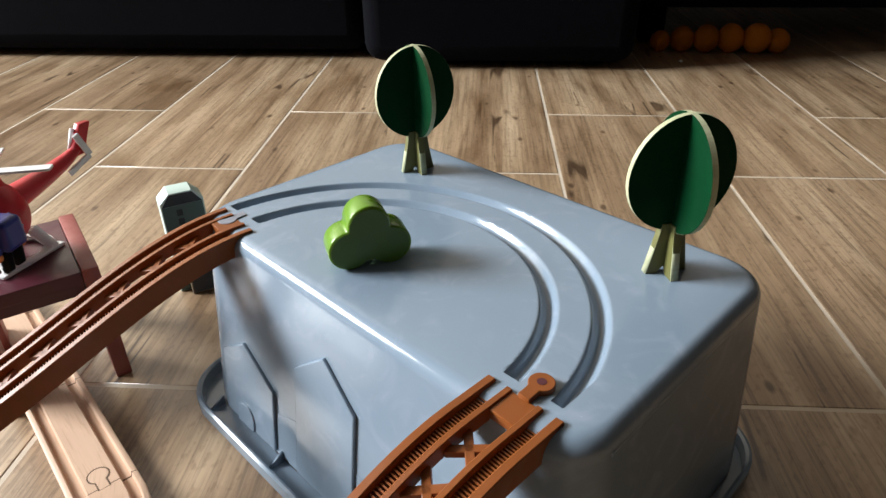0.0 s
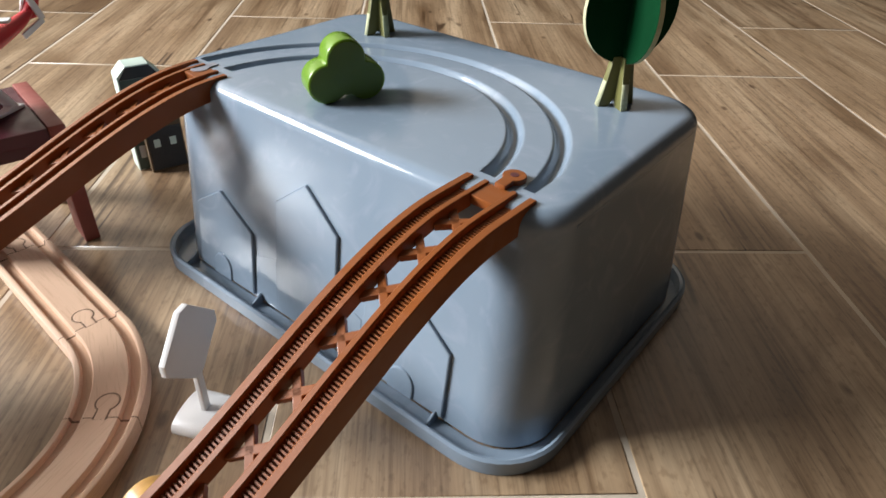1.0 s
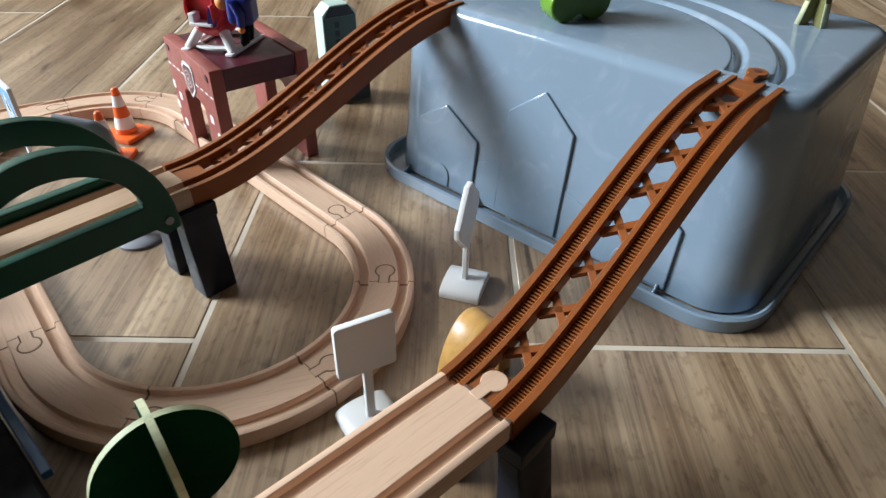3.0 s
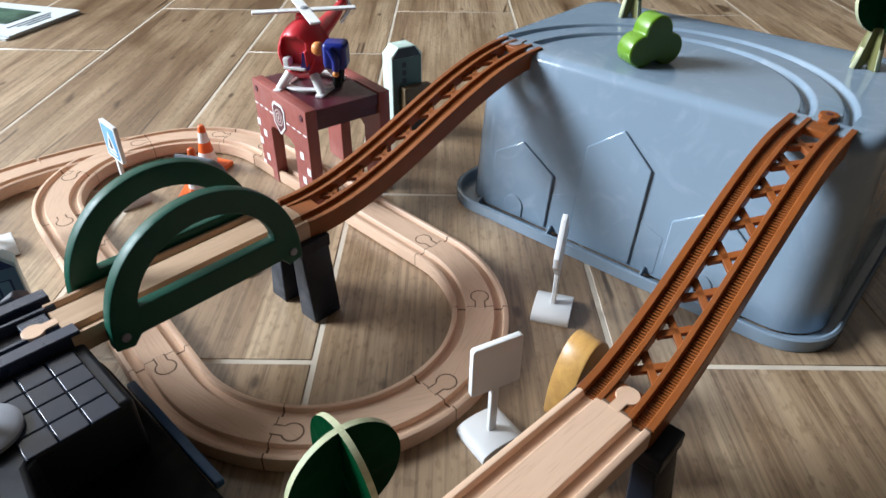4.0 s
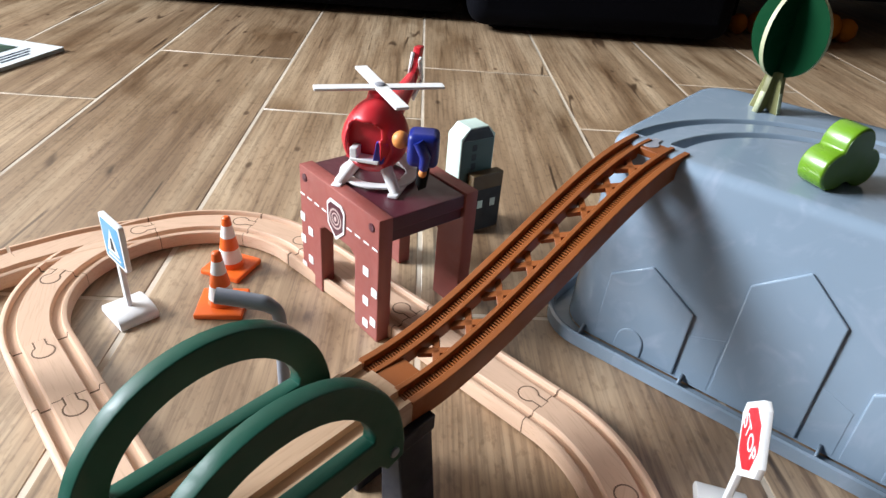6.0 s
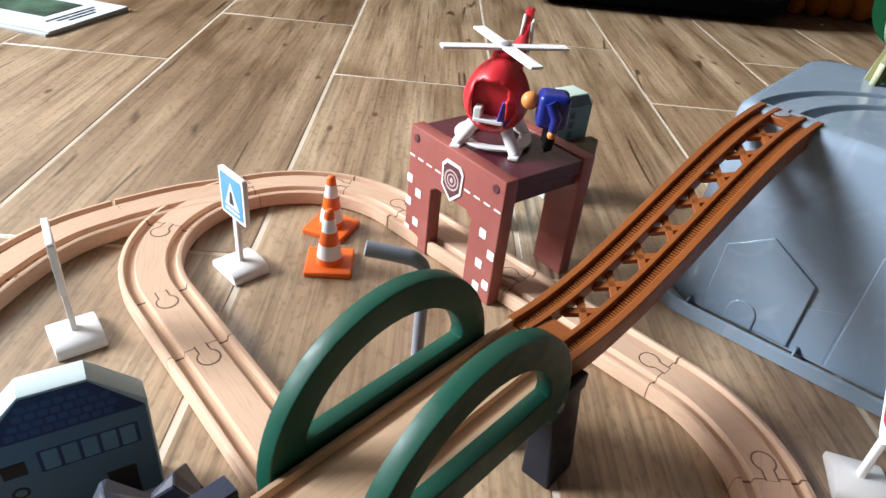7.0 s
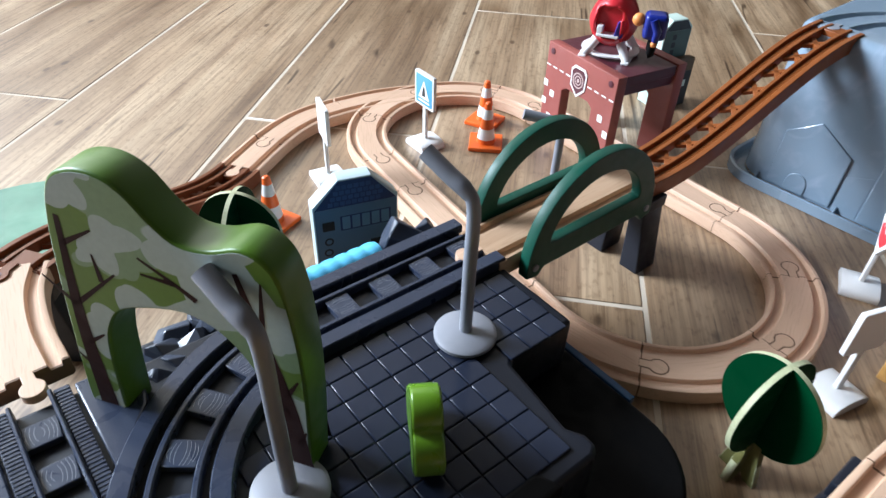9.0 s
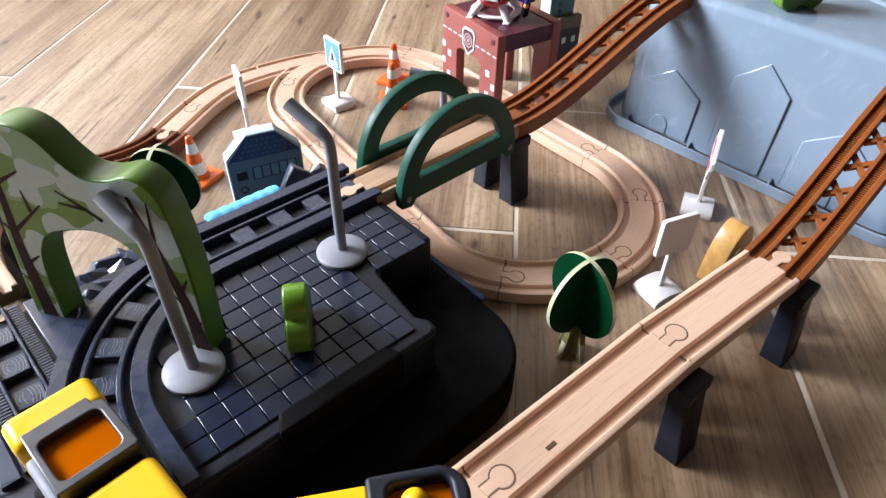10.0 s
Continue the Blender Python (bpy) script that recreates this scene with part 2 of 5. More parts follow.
M_AMBER = plastic("amber_window", (0.40, 0.085, 0.0005), 0.5, 0.1, gloss=0.0)
M_TRAIN_GREY = plastic("train_grey_plastic", (0.032, 0.031, 0.033), 0.45)
M_SKIN = plastic("peach_plastic", (0.66, 0.24, 0.06), 0.5)
M_PURPLE = plastic("indigo_plastic", (0.06, 0.06, 0.42), 0.35)
M_SOFA = fabric("navy_upholstery", (0.0016, 0.0018, 0.0035))
M_SOFA2 = fabric("black_upholstery", (0.001, 0.001, 0.0013))
M_POMPOM = fabric("orange_plush", (0.36, 0.11, 0.012))
M_PAPER = plastic("matt_paper", (0.62, 0.66, 0.67), 0.6, 0.04)
M_PHOTO = plastic("green_photo_print", (0.06, 0.11, 0.075), 0.4, 0.9, 300)
M_MAT = plastic("mint_print", (0.13, 0.27, 0.18), 0.55, 0.2)
M_FOREST = painted_forest()
M_BARK = plastic("bark_print", (0.034, 0.015, 0.014), 0.6, gloss=0.1)
# M_WALL and M_CEIL: unseen surfaces, dark and warm to hold down the fill light
M_WALL = plastic("fill_cutting_wall", (0.018, 0.011, 0.007), 0.9, 0.06, 300, 0.2)
# unseen north wall, kept pale so its reflection brightens the far floor
M_WALL_N = plastic("light_bouncing_wall", (0.76, 0.67, 0.56), 0.9, 0.06, 300, 0.2)
M_CEIL = plastic("fill_cutting_ceiling", (0.040, 0.026, 0.017), 0.9, 0.04, 300, 0.2)
M_FRAME = plastic("window_frame_white", (0.75, 0.75, 0.74), 0.4, 0.04)
M_EMB_W = plastic("emblem_white", (0.50, 0.38, 0.35), 0.5)

# ---- building helpers: shapes are given in decimetres and linked in metres ----
U = 0.1


def thing(name, x, y, z=0.0, turn=0.0, label="", category="", group="", kind="", tilt=0.0):
    ob = new(name)
    ob.empty_display_size = 0.02
    ob.matrix_world = pose(x * U, y * U, z * U, 0, tilt, turn)
    return tagged(ob, label, category, group, kind)


def part(name, bm, material, parent=None, label="", smooth=True, kind=""):
    for v in bm.verts:
        v.co *= U
    me = bpy.data.meshes.new(name)
    bm.normal_update()
    bm.to_mesh(me)
    bm.free()
    if smooth:
        for p in me.polygons:
            p.use_smooth = True
        me.set_sharp_from_angle(angle=radians(38))
        flat = me.attributes.get("flat")
        if flat:
            keep = [d.value == 0 for d in flat.data]
            me.polygons.foreach_set("use_smooth", keep)
    for m in material if isinstance(material, (list, tuple)) else [material]:
        me.materials.append(m)
    ob = new(name, me)
    if parent:
        ob.parent = parent
    return tagged(ob, label, kind=kind)


def solid(name, bm, material, x, y, z=0.0, turn=0.0, label="", category="", group="", kind=""):
    """A thing that is one mesh."""
    ob = part(name, bm, material)
    ob.matrix_world = pose(x * U, y * U, z * U, 0, 0, turn)
    return tagged(ob, label, category, group, kind)


def bevelled(bm, width, seg=2, angle=35):
    if width > 0:
        bm.normal_update()
        edges = [e for e in bm.edges if len(e.link_faces) == 2 and e.calc_face_angle(0) > radians(angle)]
        bmesh.ops.bevel(bm, geom=edges, offset=width, segments=seg, profile=0.5, affect="EDGES", clamp_overlap=True)
    return bm


def keep_flat(bm, test):
    """Note the faces that are shaded flat, beside smooth rounded edges."""
    bm.normal_update()
    layer = bm.faces.layers.int.new("flat")
    for f in bm.faces:
        f[layer] = int(test(f))


def box(sx, sy, sz, at=(0, 0, 0), bevel=0.0, turn=None, seg=2):
    """A box that stands on at, centred in x and y."""
    bm = bmesh.new()
    bmesh.ops.create_cube(bm, size=1)
    bmesh.ops.scale(bm, vec=(sx, sy, sz), verts=bm.verts)
    bmesh.ops.translate(bm, vec=(0, 0, sz / 2), verts=bm.verts)
    bevelled(bm, bevel, seg)
    keep_flat(bm, lambda f: max(abs(c) for c in f.normal) > 0.9999)
    if turn:
        bmesh.ops.transform(bm, matrix=turn, verts=bm.verts)
    bmesh.ops.translate(bm, vec=at, verts=bm.verts)
    return bm


def slab(outline, z0, z1, bevel=0.0, holes=(), matrix=None, seg=2):
    """A flat shape with an outline (and holes), pulled from z0 to z1."""
    bm = bmesh.new()
    loops = [outline, *holes]
    edges = []
    for pts in loops:
        vs = [bm.verts.new((x, y, z0)) for x, y in pts]
        edges += [bm.edges.new((a, b)) for a, b in zip(vs, vs[1:] + vs[:1])]
    if holes:
        bmesh.ops.triangle_fill(bm, edges=edges, use_beauty=True)
    else:
        bm.faces.new(list(bm.verts))
    faces = list(bm.faces)
    out = bmesh.ops.extrude_face_region(bm, geom=faces)
    top = [g for g in out["geom"] if isinstance(g, bmesh.types.BMVert)]
    bmesh.ops.translate(bm, vec=(0, 0, z1 - z0), verts=top)
    bmesh.ops.recalc_face_normals(bm, faces=bm.faces)
    bevelled(bm, bevel, seg, 50)
    keep_flat(bm, lambda f: abs(f.normal.z) > 0.9999)
    if matrix:
        bmesh.ops.transform(bm, matrix=matrix, verts=bm.verts)
    return bm


UPRIGHT = Matrix(((1, 0, 0, 0), (0, 0, -1, 0), (0, 1, 0, 0), (0, 0, 0, 1)))  # flat shape in x, y stood up into x, z


def joined(*bms):
    """One bmesh out of several."""
    out = bmesh.new()
    for b in bms:
        me = bpy.data.meshes.new("tmp")
        b.to_mesh(me)
        b.free()
        out.from_mesh(me)
        bpy.data.meshes.remove(me)
    return out


def oval(rx, ry, n=32, cx=0.0, cy=0.0, a0=0.0, a1=360.0):
    closed = abs(a1 - a0) >= 360
    k = n if closed else n - 1
    return [(cx + rx * math.cos(radians(a0 + (a1 - a0) * i / k)), cy + ry * math.sin(radians(a0 + (a1 - a0) * i / k))) for i in range(n)]


def round_rect(x0, x1, y0, y1, r, n=6):
    pts = []
    for cx, cy, a in ((x1 - r, y1 - r, 0), (x0 + r, y1 - r, 90), (x0 + r, y0 + r, 180), (x1 - r, y0 + r, 270)):
        pts += [(cx + r * math.cos(radians(a + 90 * i / n)), cy + r * math.sin(radians(a + 90 * i / n))) for i in range(n + 1)]
    return pts


def lathe(profile, n=28, at=(0, 0, 0)):
    """A turned shape from (radius, height) pairs, from bottom to top."""
    bm = bmesh.new()
    rings = [[bm.verts.new((at[0] + r * math.cos(2 * math.pi * i / n), at[1] + r * math.sin(2 * math.pi * i / n), at[2] + z)) for i in range(n)] for r, z in profile]
    for a, b in zip(rings, rings[1:]):
        for i in range(n):
            bm.faces.new((a[i], a[(i + 1) % n], b[(i + 1) % n], b[i]))
    bm.faces.new(rings[0][::-1])
    bm.faces.new(rings[-1])
    bmesh.ops.recalc_face_normals(bm, faces=bm.faces)
    return bm


def tube(points, radius, n=12):
    """A round bar along points; radius is a number or one for each point."""
    bm = bmesh.new()
    pts = [Vector(p) for p in points]
    rs = [float(r) for r in radius] if isinstance(radius, (list, tuple)) else [float(radius)] * len(pts)
    rings = []
    side = None
    for i, p in enumerate(pts):
        way = (pts[min(i + 1, len(pts) - 1)] - pts[max(i - 1, 0)]).normalized()
        if side is None:
            side = way.orthogonal().normalized()
        side = (side - way * side.dot(way)).normalized()
        up = way.cross(side)
        rings.append([bm.verts.new(p + rs[i] * (math.cos(2 * math.pi * k / n) * side + math.sin(2 * math.pi * k / n) * up)) for k in range(n)])
    for a, b in zip(rings, rings[1:]):
        for i in range(n):
            bm.faces.new((a[i], a[(i + 1) % n], b[(i + 1) % n], b[i]))
    bm.faces.new(rings[0][::-1])
    bm.faces.new(rings[-1])
    bmesh.ops.recalc_face_normals(bm, faces=bm.faces)
    return bm


def sweep(profile, frames, caps=True):
    """A closed profile of (side, height) pairs swept along frames of (point, side vector, up vector)."""
    bm = bmesh.new()
    rings = [[bm.verts.new(Vector(p) + Vector(s) * a + Vector(u) * b) for a, b in profile] for p, s, u in frames]
    n = len(profile)
    for a, b in zip(rings, rings[1:]):
        for i in range(n):
            bm.faces.new((a[i], a[(i + 1) % n], b[(i + 1) % n], b[i]))
    if caps:
        bm.faces.new(rings[0][::-1])
        bm.faces.new(rings[-1])
    bmesh.ops.recalc_face_normals(bm, faces=bm.faces)
    return bm


def smooth_path(points, per=8):
    """A Catmull-Rom curve through points."""
    pts = [Vector(p) for p in points]
    pts = [2 * pts[0] - pts[1], *pts, 2 * pts[-1] - pts[-2]]
    out = []
    for a, b, c, d in zip(pts, pts[1:], pts[2:], pts[3:]):
        for i in range(per):
            t = i / per
            out.append(0.5 * (2 * b + (c - a) * t + (2 * a - 5 * b + 4 * c - d) * t * t + (3 * b - a - 3 * c + d) * t ** 3))
    out.append(pts[-2])
    return out


def lettering(name, text, size, material, parent, matrix, depth=0.004):
    """Raised letters in the built-in font, as a mesh."""
    cu = bpy.data.curves.new(name, "FONT")
    cu.body, cu.size, cu.extrude = text, size * U, depth * U
    cu.align_x, cu.align_y = "CENTER", "CENTER"
    tmp = bpy.data.objects.new("tmp", cu)
    me = bpy.data.meshes.new_from_object(tmp)
    bpy.data.objects.remove(tmp)
    me.name = name
    me.materials.clear()
    me.materials.append(material)
    ob = new(name, me)
    ob.parent = parent
    m = matrix.copy()
    m.translation = m.translation * U
    ob.matrix_local = m
    return ob


def angle_of(v):
    return math.degrees(math.atan2(v[1], v[0]))

# ---- the room ----
# Planks 0.2 m wide and 0.62 m long run along y; every second row is shifted.
ROOM_X0, ROOM_X1, ROOM_Y0, ROOM_Y1 = -50.0, 34.0, -9.0, 24.0
floor = solid("floor", slab([(ROOM_X0, ROOM_Y0), (ROOM_X1, ROOM_Y0), (ROOM_X1, ROOM_Y1), (ROOM_X0, ROOM_Y1)], -0.6, -0.005), M_GROUT, 0, 0, 0,
              label="wood-look porcelain tile floor with pale grout joints", category="floor", kind="structure")
solid("wall_north", box(86, 1, 35.1, (-8, 24.5, -0.6)), M_WALL_N, 0, 0, label="unseen wall behind the navy sofa, pale to bounce light", category="wall", kind="structure")
solid("wall_south", box(86, 1, 35.1, (-8, -9.5, -0.6)), M_WALL, 0, 0, label="unseen plain wall, dark to cut fill light", category="wall", kind="structure")
solid("wall_east", box(1, 32.9, 35.1, (34.5, 7.5, -0.6)), M_WALL, 0, 0, label="unseen plain wall, dark to cut fill light", category="wall", kind="structure")
west = joined(box(1, 5.0, 35.1, (-50.5, -6.5, -0.6)), box(1, 5.0, 35.1, (-50.5, 21.5, -0.6)), box(1, 23.0, 0.7, (-50.5, 7.5, 33.8)), box(1, 23.0, 17.2, (-50.5, 7.5, -0.6)))
solid("wall_west", west, M_WALL, 0, 0, label="unseen wall with a wide window opening, dark to cut fill light", category="wall", kind="structure")
solid("ceiling", box(86, 33, 1, (-8, 7.5, 34.5)), M_CEIL, 0, 0, label="unseen plain ceiling, dark to cut fill light", category="ceiling", kind="structure")
window = thing("window_1", -50.5, 7.5, 16.65, 0, "wide white-framed window that lets in daylight", "window", kind="structure")
for y in (-11.2, 0, 11.2):
    part("mullion", box(0.5, 0.45, 17.1, (0, y, 0), 0.05), M_FRAME, window)
for z in (0.0, 16.6):
    part("rail", box(0.5, 22.9, 0.5, (0.01, 0, z), 0.05), M_FRAME, window)


def sofa(x0, x1, y0, y1, low, high, label, name="sofa"):
    s = thing(name, (x0 + x1) / 2, y0, 0, 0, label, "sofa")
    w, d = x1 - x0, y1 - y0
    part("base", box(w, d, high - low, (0, d / 2, low), 0.35, seg=4), M_SOFA, s)
    part("seat_cushion", box(w - 0.2, d - 0.3, 1.4, (0, d / 2 + 0.05, high - 0.2), 0.5, seg=4), M_SOFA, s)
    for sx in (-1, 1):
        for yy in (0.8, d - 0.8):
            part("foot", box(0.5, 0.5, low + 0.2, (sx * (w / 2 - 0.7), yy, 0), 0.06), M_SOFA2, s)
    return s


sofa(-20.5, -1.78, 13.3, 22.5, 0.12, 3.6, "long navy fabric sofa that stands low on the tiles")
sofa(-1.72, 3.3, 12.58, 22.5, 0.10, 3.5, "navy fabric chaise end of the sofa", "chaise")
sofa(3.36, 17.0, 14.3, 22.5, 0.75, 3.8, "dark fabric sofa seat raised on short feet")

# A string of plush balls under the sofa's edge.
plush = thing("plush_caterpillar", 5.2, 14.05, 0, -3, "orange plush caterpillar toy of round segments, lying under the sofa edge", "soft toy")
for i, (r, x) in enumerate(((0.21, -1.15), (0.25, -0.72), (0.27, -0.26), (0.28, 0.22), (0.29, 0.70), (0.24, 1.12))):
    bm = bmesh.new()
    bmesh.ops.create_icosphere(bm, subdivisions=3, radius=r)
    for v in bm.verts:
        v.co *= 1 + 0.06 * noise.noise(v.co * 9 + Vector((i, 0, 0)))
        v.co.x *= 0.92
    bmesh.ops.translate(bm, vec=(x, 0.03 * (i % 2), r * 0.98), verts=bm.verts)
    part("segment", bm, M_POMPOM, plush)

solid("crumb", lathe([(0.03, 0), (0.045, 0.015), (0.02, 0.035)], 8), M_WHITE, 4.3, 13.3, 0, label="tiny white crumb on the floor tiles", category="crumb")

# An open leaflet on the tiles.
leaflet = thing("leaflet", -9.17, 9.41, 0.004, -15.6, "white printed leaflet with a green photograph, lying on the floor", "leaflet")
part("sheet", box(2.55, 1.55, 0.03, (0, 0, 0)), M_PAPER, leaflet)
part("back_sheet", box(2.5, 1.5, 0.02, (0.03, 0.02, 0.034), turn=pose(0, 0, 0, 0, 0, 0.6)), M_PAPER, leaflet)
part("photograph", box(1.25, 0.72, 0.004, (0.15, 0.12, 0.056)), M_PHOTO, leaflet)
for i in range(3):
    part("text_bar", box(0.28, 0.9 - 0.2 * i, 0.003, (0.95 + 0.09 * i, 0.05, 0.056), turn=Matrix.Diagonal((0.12, 1, 1, 1))), M_SLATE, leaflet)
part("picture_bar", box(0.5, 0.5, 0.003, (-0.9, 0.3, 0.056)), M_MAT, leaflet)

# A round printed mat.
mat_ob = thing("round_mat", -7.28, 1.67, 0.004, 20, "round mint-green printed board lying on the floor tiles", "play mat")
part("board", slab(oval(0.98, 0.80, 40), 0, 0.06, 0.015), M_MAT, mat_ob)
part("edge_band", slab(oval(0.99, 0.81, 40), 0, 0.045, holes=[oval(0.97, 0.79, 40)]), M_INK, mat_ob)
for i, (r, a0, a1) in enumerate(((0.62, 20, 80), (0.45, 150, 230), (0.75, -60, 0))):
    part("printed_line", tube([(x, y * 0.8, 0.06) for x, y in oval(r, r, 14, 0, 0, a0, a1)], 0.008, 6), M_INK, mat_ob)

# ---- wooden and plastic tracks ----
N = Vector((0.755, 0.656, 0)).normalized()     # across the oval
NB = Vector((0.672, 0.741, 0)).normalized()    # from the station platform over the bridge
UP = Vector((0, 0, 1))
C1, C2, R1, R2 = Vector((-2.47, 2.16, 0)), Vector((-4.145, 3.97, 0)), 1.085, 0.99
TOP = 0.12
DECK = 0.76


def wood_profile(w=0.40, h=0.12):
    r, g, gw, gd = 0.016, 0.130, 0.033, 0.034
    half = [(0.0, h), (g - gw - 0.004, h), (g - gw, h - 0.004), (g - gw + 0.006, h - gd), (g + gw - 0.006, h - gd), (g + gw, h - 0.004),
            (g + gw + 0.004, h), (w / 2 - r, h), (w / 2 - 0.004, h - 0.005), (w / 2, h - r), (w / 2, r), (w / 2 - r, 0)]
    return half + [(-x, z) for x, z in half[::-1] if x > 0]


def frames_line(a, b, n=2):
    a, b = Vector(a), Vector(b)
    way = (b - a).normalized()
    side = way.cross(UP).normalized()
    return [(a.lerp(b, i / (n - 1)), side, UP) for i in range(n)]


def frames_arc(c, r, a0, a1, n=14):
    out = []
    for i in range(n):
        a = radians(a0 + (a1 - a0) * i / (n - 1))
        rad = Vector((math.cos(a), math.sin(a), 0))
        way = Vector((-rad.y, rad.x, 0)) * (1 if a1 > a0 else -1)
        out.append((Vector(c) + rad * r, way.cross(UP).normalized(), UP))
    return out


def peg_shape(grow=0.0):
    """Outline of a track's tongue: a short stem and a round head, along +x."""
    r, s, cx = 0.060 + grow, 0.030 + grow, 0.115
    a = math.degrees(math.asin(s / r))
    return [(-0.01, s), (cx - r * math.cos(math.asin(s / r)), s)] + [(cx + r * math.cos(radians(t)), r * math.sin(radians(t))) for t in np.linspace(180 - a, -180 + a, 18)] + [(-0.01, -s)]


def own_frames(t, frames, p0):
    """Frames of a sweep in the thing's own axes."""
    back = t.matrix_world.to_3x3().inverted()
    return [(back @ (Vector(p) - p0), back @ Vector(s), u) for p, s, u in frames]


def wood_track(frames, label, peg=True, gap=True, group="wooden track pieces", material=None):
    """One piece of wooden track; its origin lies at its first end."""
    p0 = frames[0][0]
    whole = angle_of(frames[-1][0] - p0)
    t = thing("track_piece", p0.x, p0.y, p0.z, whole, label, "toy track", group)
    local = own_frames(t, frames, p0)
    # small gaps between neighbours
    part("track_body", sweep(wood_profile(), local), material or M_BEECH, t)
    p, s, u = local[-1]
    way = (local[-1][0] - local[-2][0]).normalized()
    turn = angle_of(way)
    if peg:
        m = pose(p.x, p.y, TOP, 0, 0, turn)
        if gap:
            # no cut socket: a dark slip on the track paints the gap's shade
            part("socket_gap", slab(peg_shape(0.009), -0.01, 0.0008, matrix=m), M_GAP, t)
        part("peg", slab(peg_shape(), -0.05, 0.0022, 0.004, matrix=m), material or M_BEECH, t)
    # hairline joint at the piece's end: a dark slip gives the gap's shade
    inset = [(x * 0.992, 0.0015 + z * 0.985) for x, z in wood_profile()]
    part("joint_gap", sweep(inset, [(p, s, u), (p + way * 0.014, s, u)]), M_GAP, t)
    return t


BE = "natural beech toy track piece with two grooves, on tiles"
an = angle_of(N)
# South-east bend; its first and last pieces run on a little into the straights.
e0, e1 = C1 + N * R1, C2 + N * R2
w0, w1 = C2 - N * R2, C1 - N * R1
G = 0.4
wood_track(frames_line(w1.lerp(w0, 0.105), w1) + frames_arc(C1, R1, an - 180, -97 - G)[1:], "curved " + BE)
wood_track(frames_arc(C1, R1, -97, -45 - G), "curved " + BE)
wood_track(frames_arc(C1, R1, -45, 2 - G), "curved " + BE)
wood_track(frames_arc(C1, R1, 2, an) + frames_line(e0, e0.lerp(e1, 0.045))[1:], "curved " + BE)
# East straight, under the maroon tower.
wood_track(frames_line(e0.lerp(e1, 0.048), e0.lerp(e1, 0.51)), "straight " + BE)
wood_track(frames_line(e0.lerp(e1, 0.513), e1), "straight " + BE)
# North-west bend; its third piece is a switch whose other leg leaves to the west.
wood_track(frames_arc(C2, R2, an + G, 77 - G), "curved " + BE)
wood_track(frames_arc(C2, R2, 77, 124 - G), "curved " + BE)
SW0 = 124
sw = frames_arc(C2, R2, SW0, 172 - G)
switch = wood_track(sw, "natural beech switch piece where the track forks", group="wooden track pieces")
way0 = Vector((-math.sin(radians(SW0)), math.cos(radians(SW0)), 0))
p0 = sw[0][0]


def frames_curve(points, per=8):
    pts = smooth_path(points, per)
    out = []
    for i, p in enumerate(pts):
        way = (pts[min(i + 1, len(pts) - 1)] - pts[max(i - 1, 0)])
        way.z = 0
        out.append((p, way.normalized().cross(UP).normalized(), UP))
    return out


BR = frames_curve([p0 + way0 * 0.02 + Vector((0, 0, 0.0006)), (-5.15, 4.55, 0.0006), (-5.52, 4.25, 0.0006)], 8)
part("branch_leg", sweep(wood_profile(), own_frames(switch, BR, p0)), M_BEECH, switch)
BR2 = frames_curve([(-5.52, 4.25, 0), (-5.76, 3.98, 0), (-5.90, 3.70, 0), (-5.985, 3.40, 0)], 8)
wood_track(BR2, "curved natural beech track piece leaving the switch")
BR3 = frames_curve([(-5.985, 3.40, 0), (-6.03, 3.12, 0), (-6.07, 2.85, 0)], 8)
wood_track(BR3, "short natural beech track piece before the brown ramp", gap=False)
wood_track(frames_arc(C2, R2, 172, an + 180), "curved " + BE)
# West straight, under the bridge.
wood_track(frames_line(w0, w0.lerp(w1, 0.245)), "short straight " + BE)
wood_track(frames_line(w0.lerp(w1, 0.248), w0.lerp(w1, 0.892)), "straight " + BE)


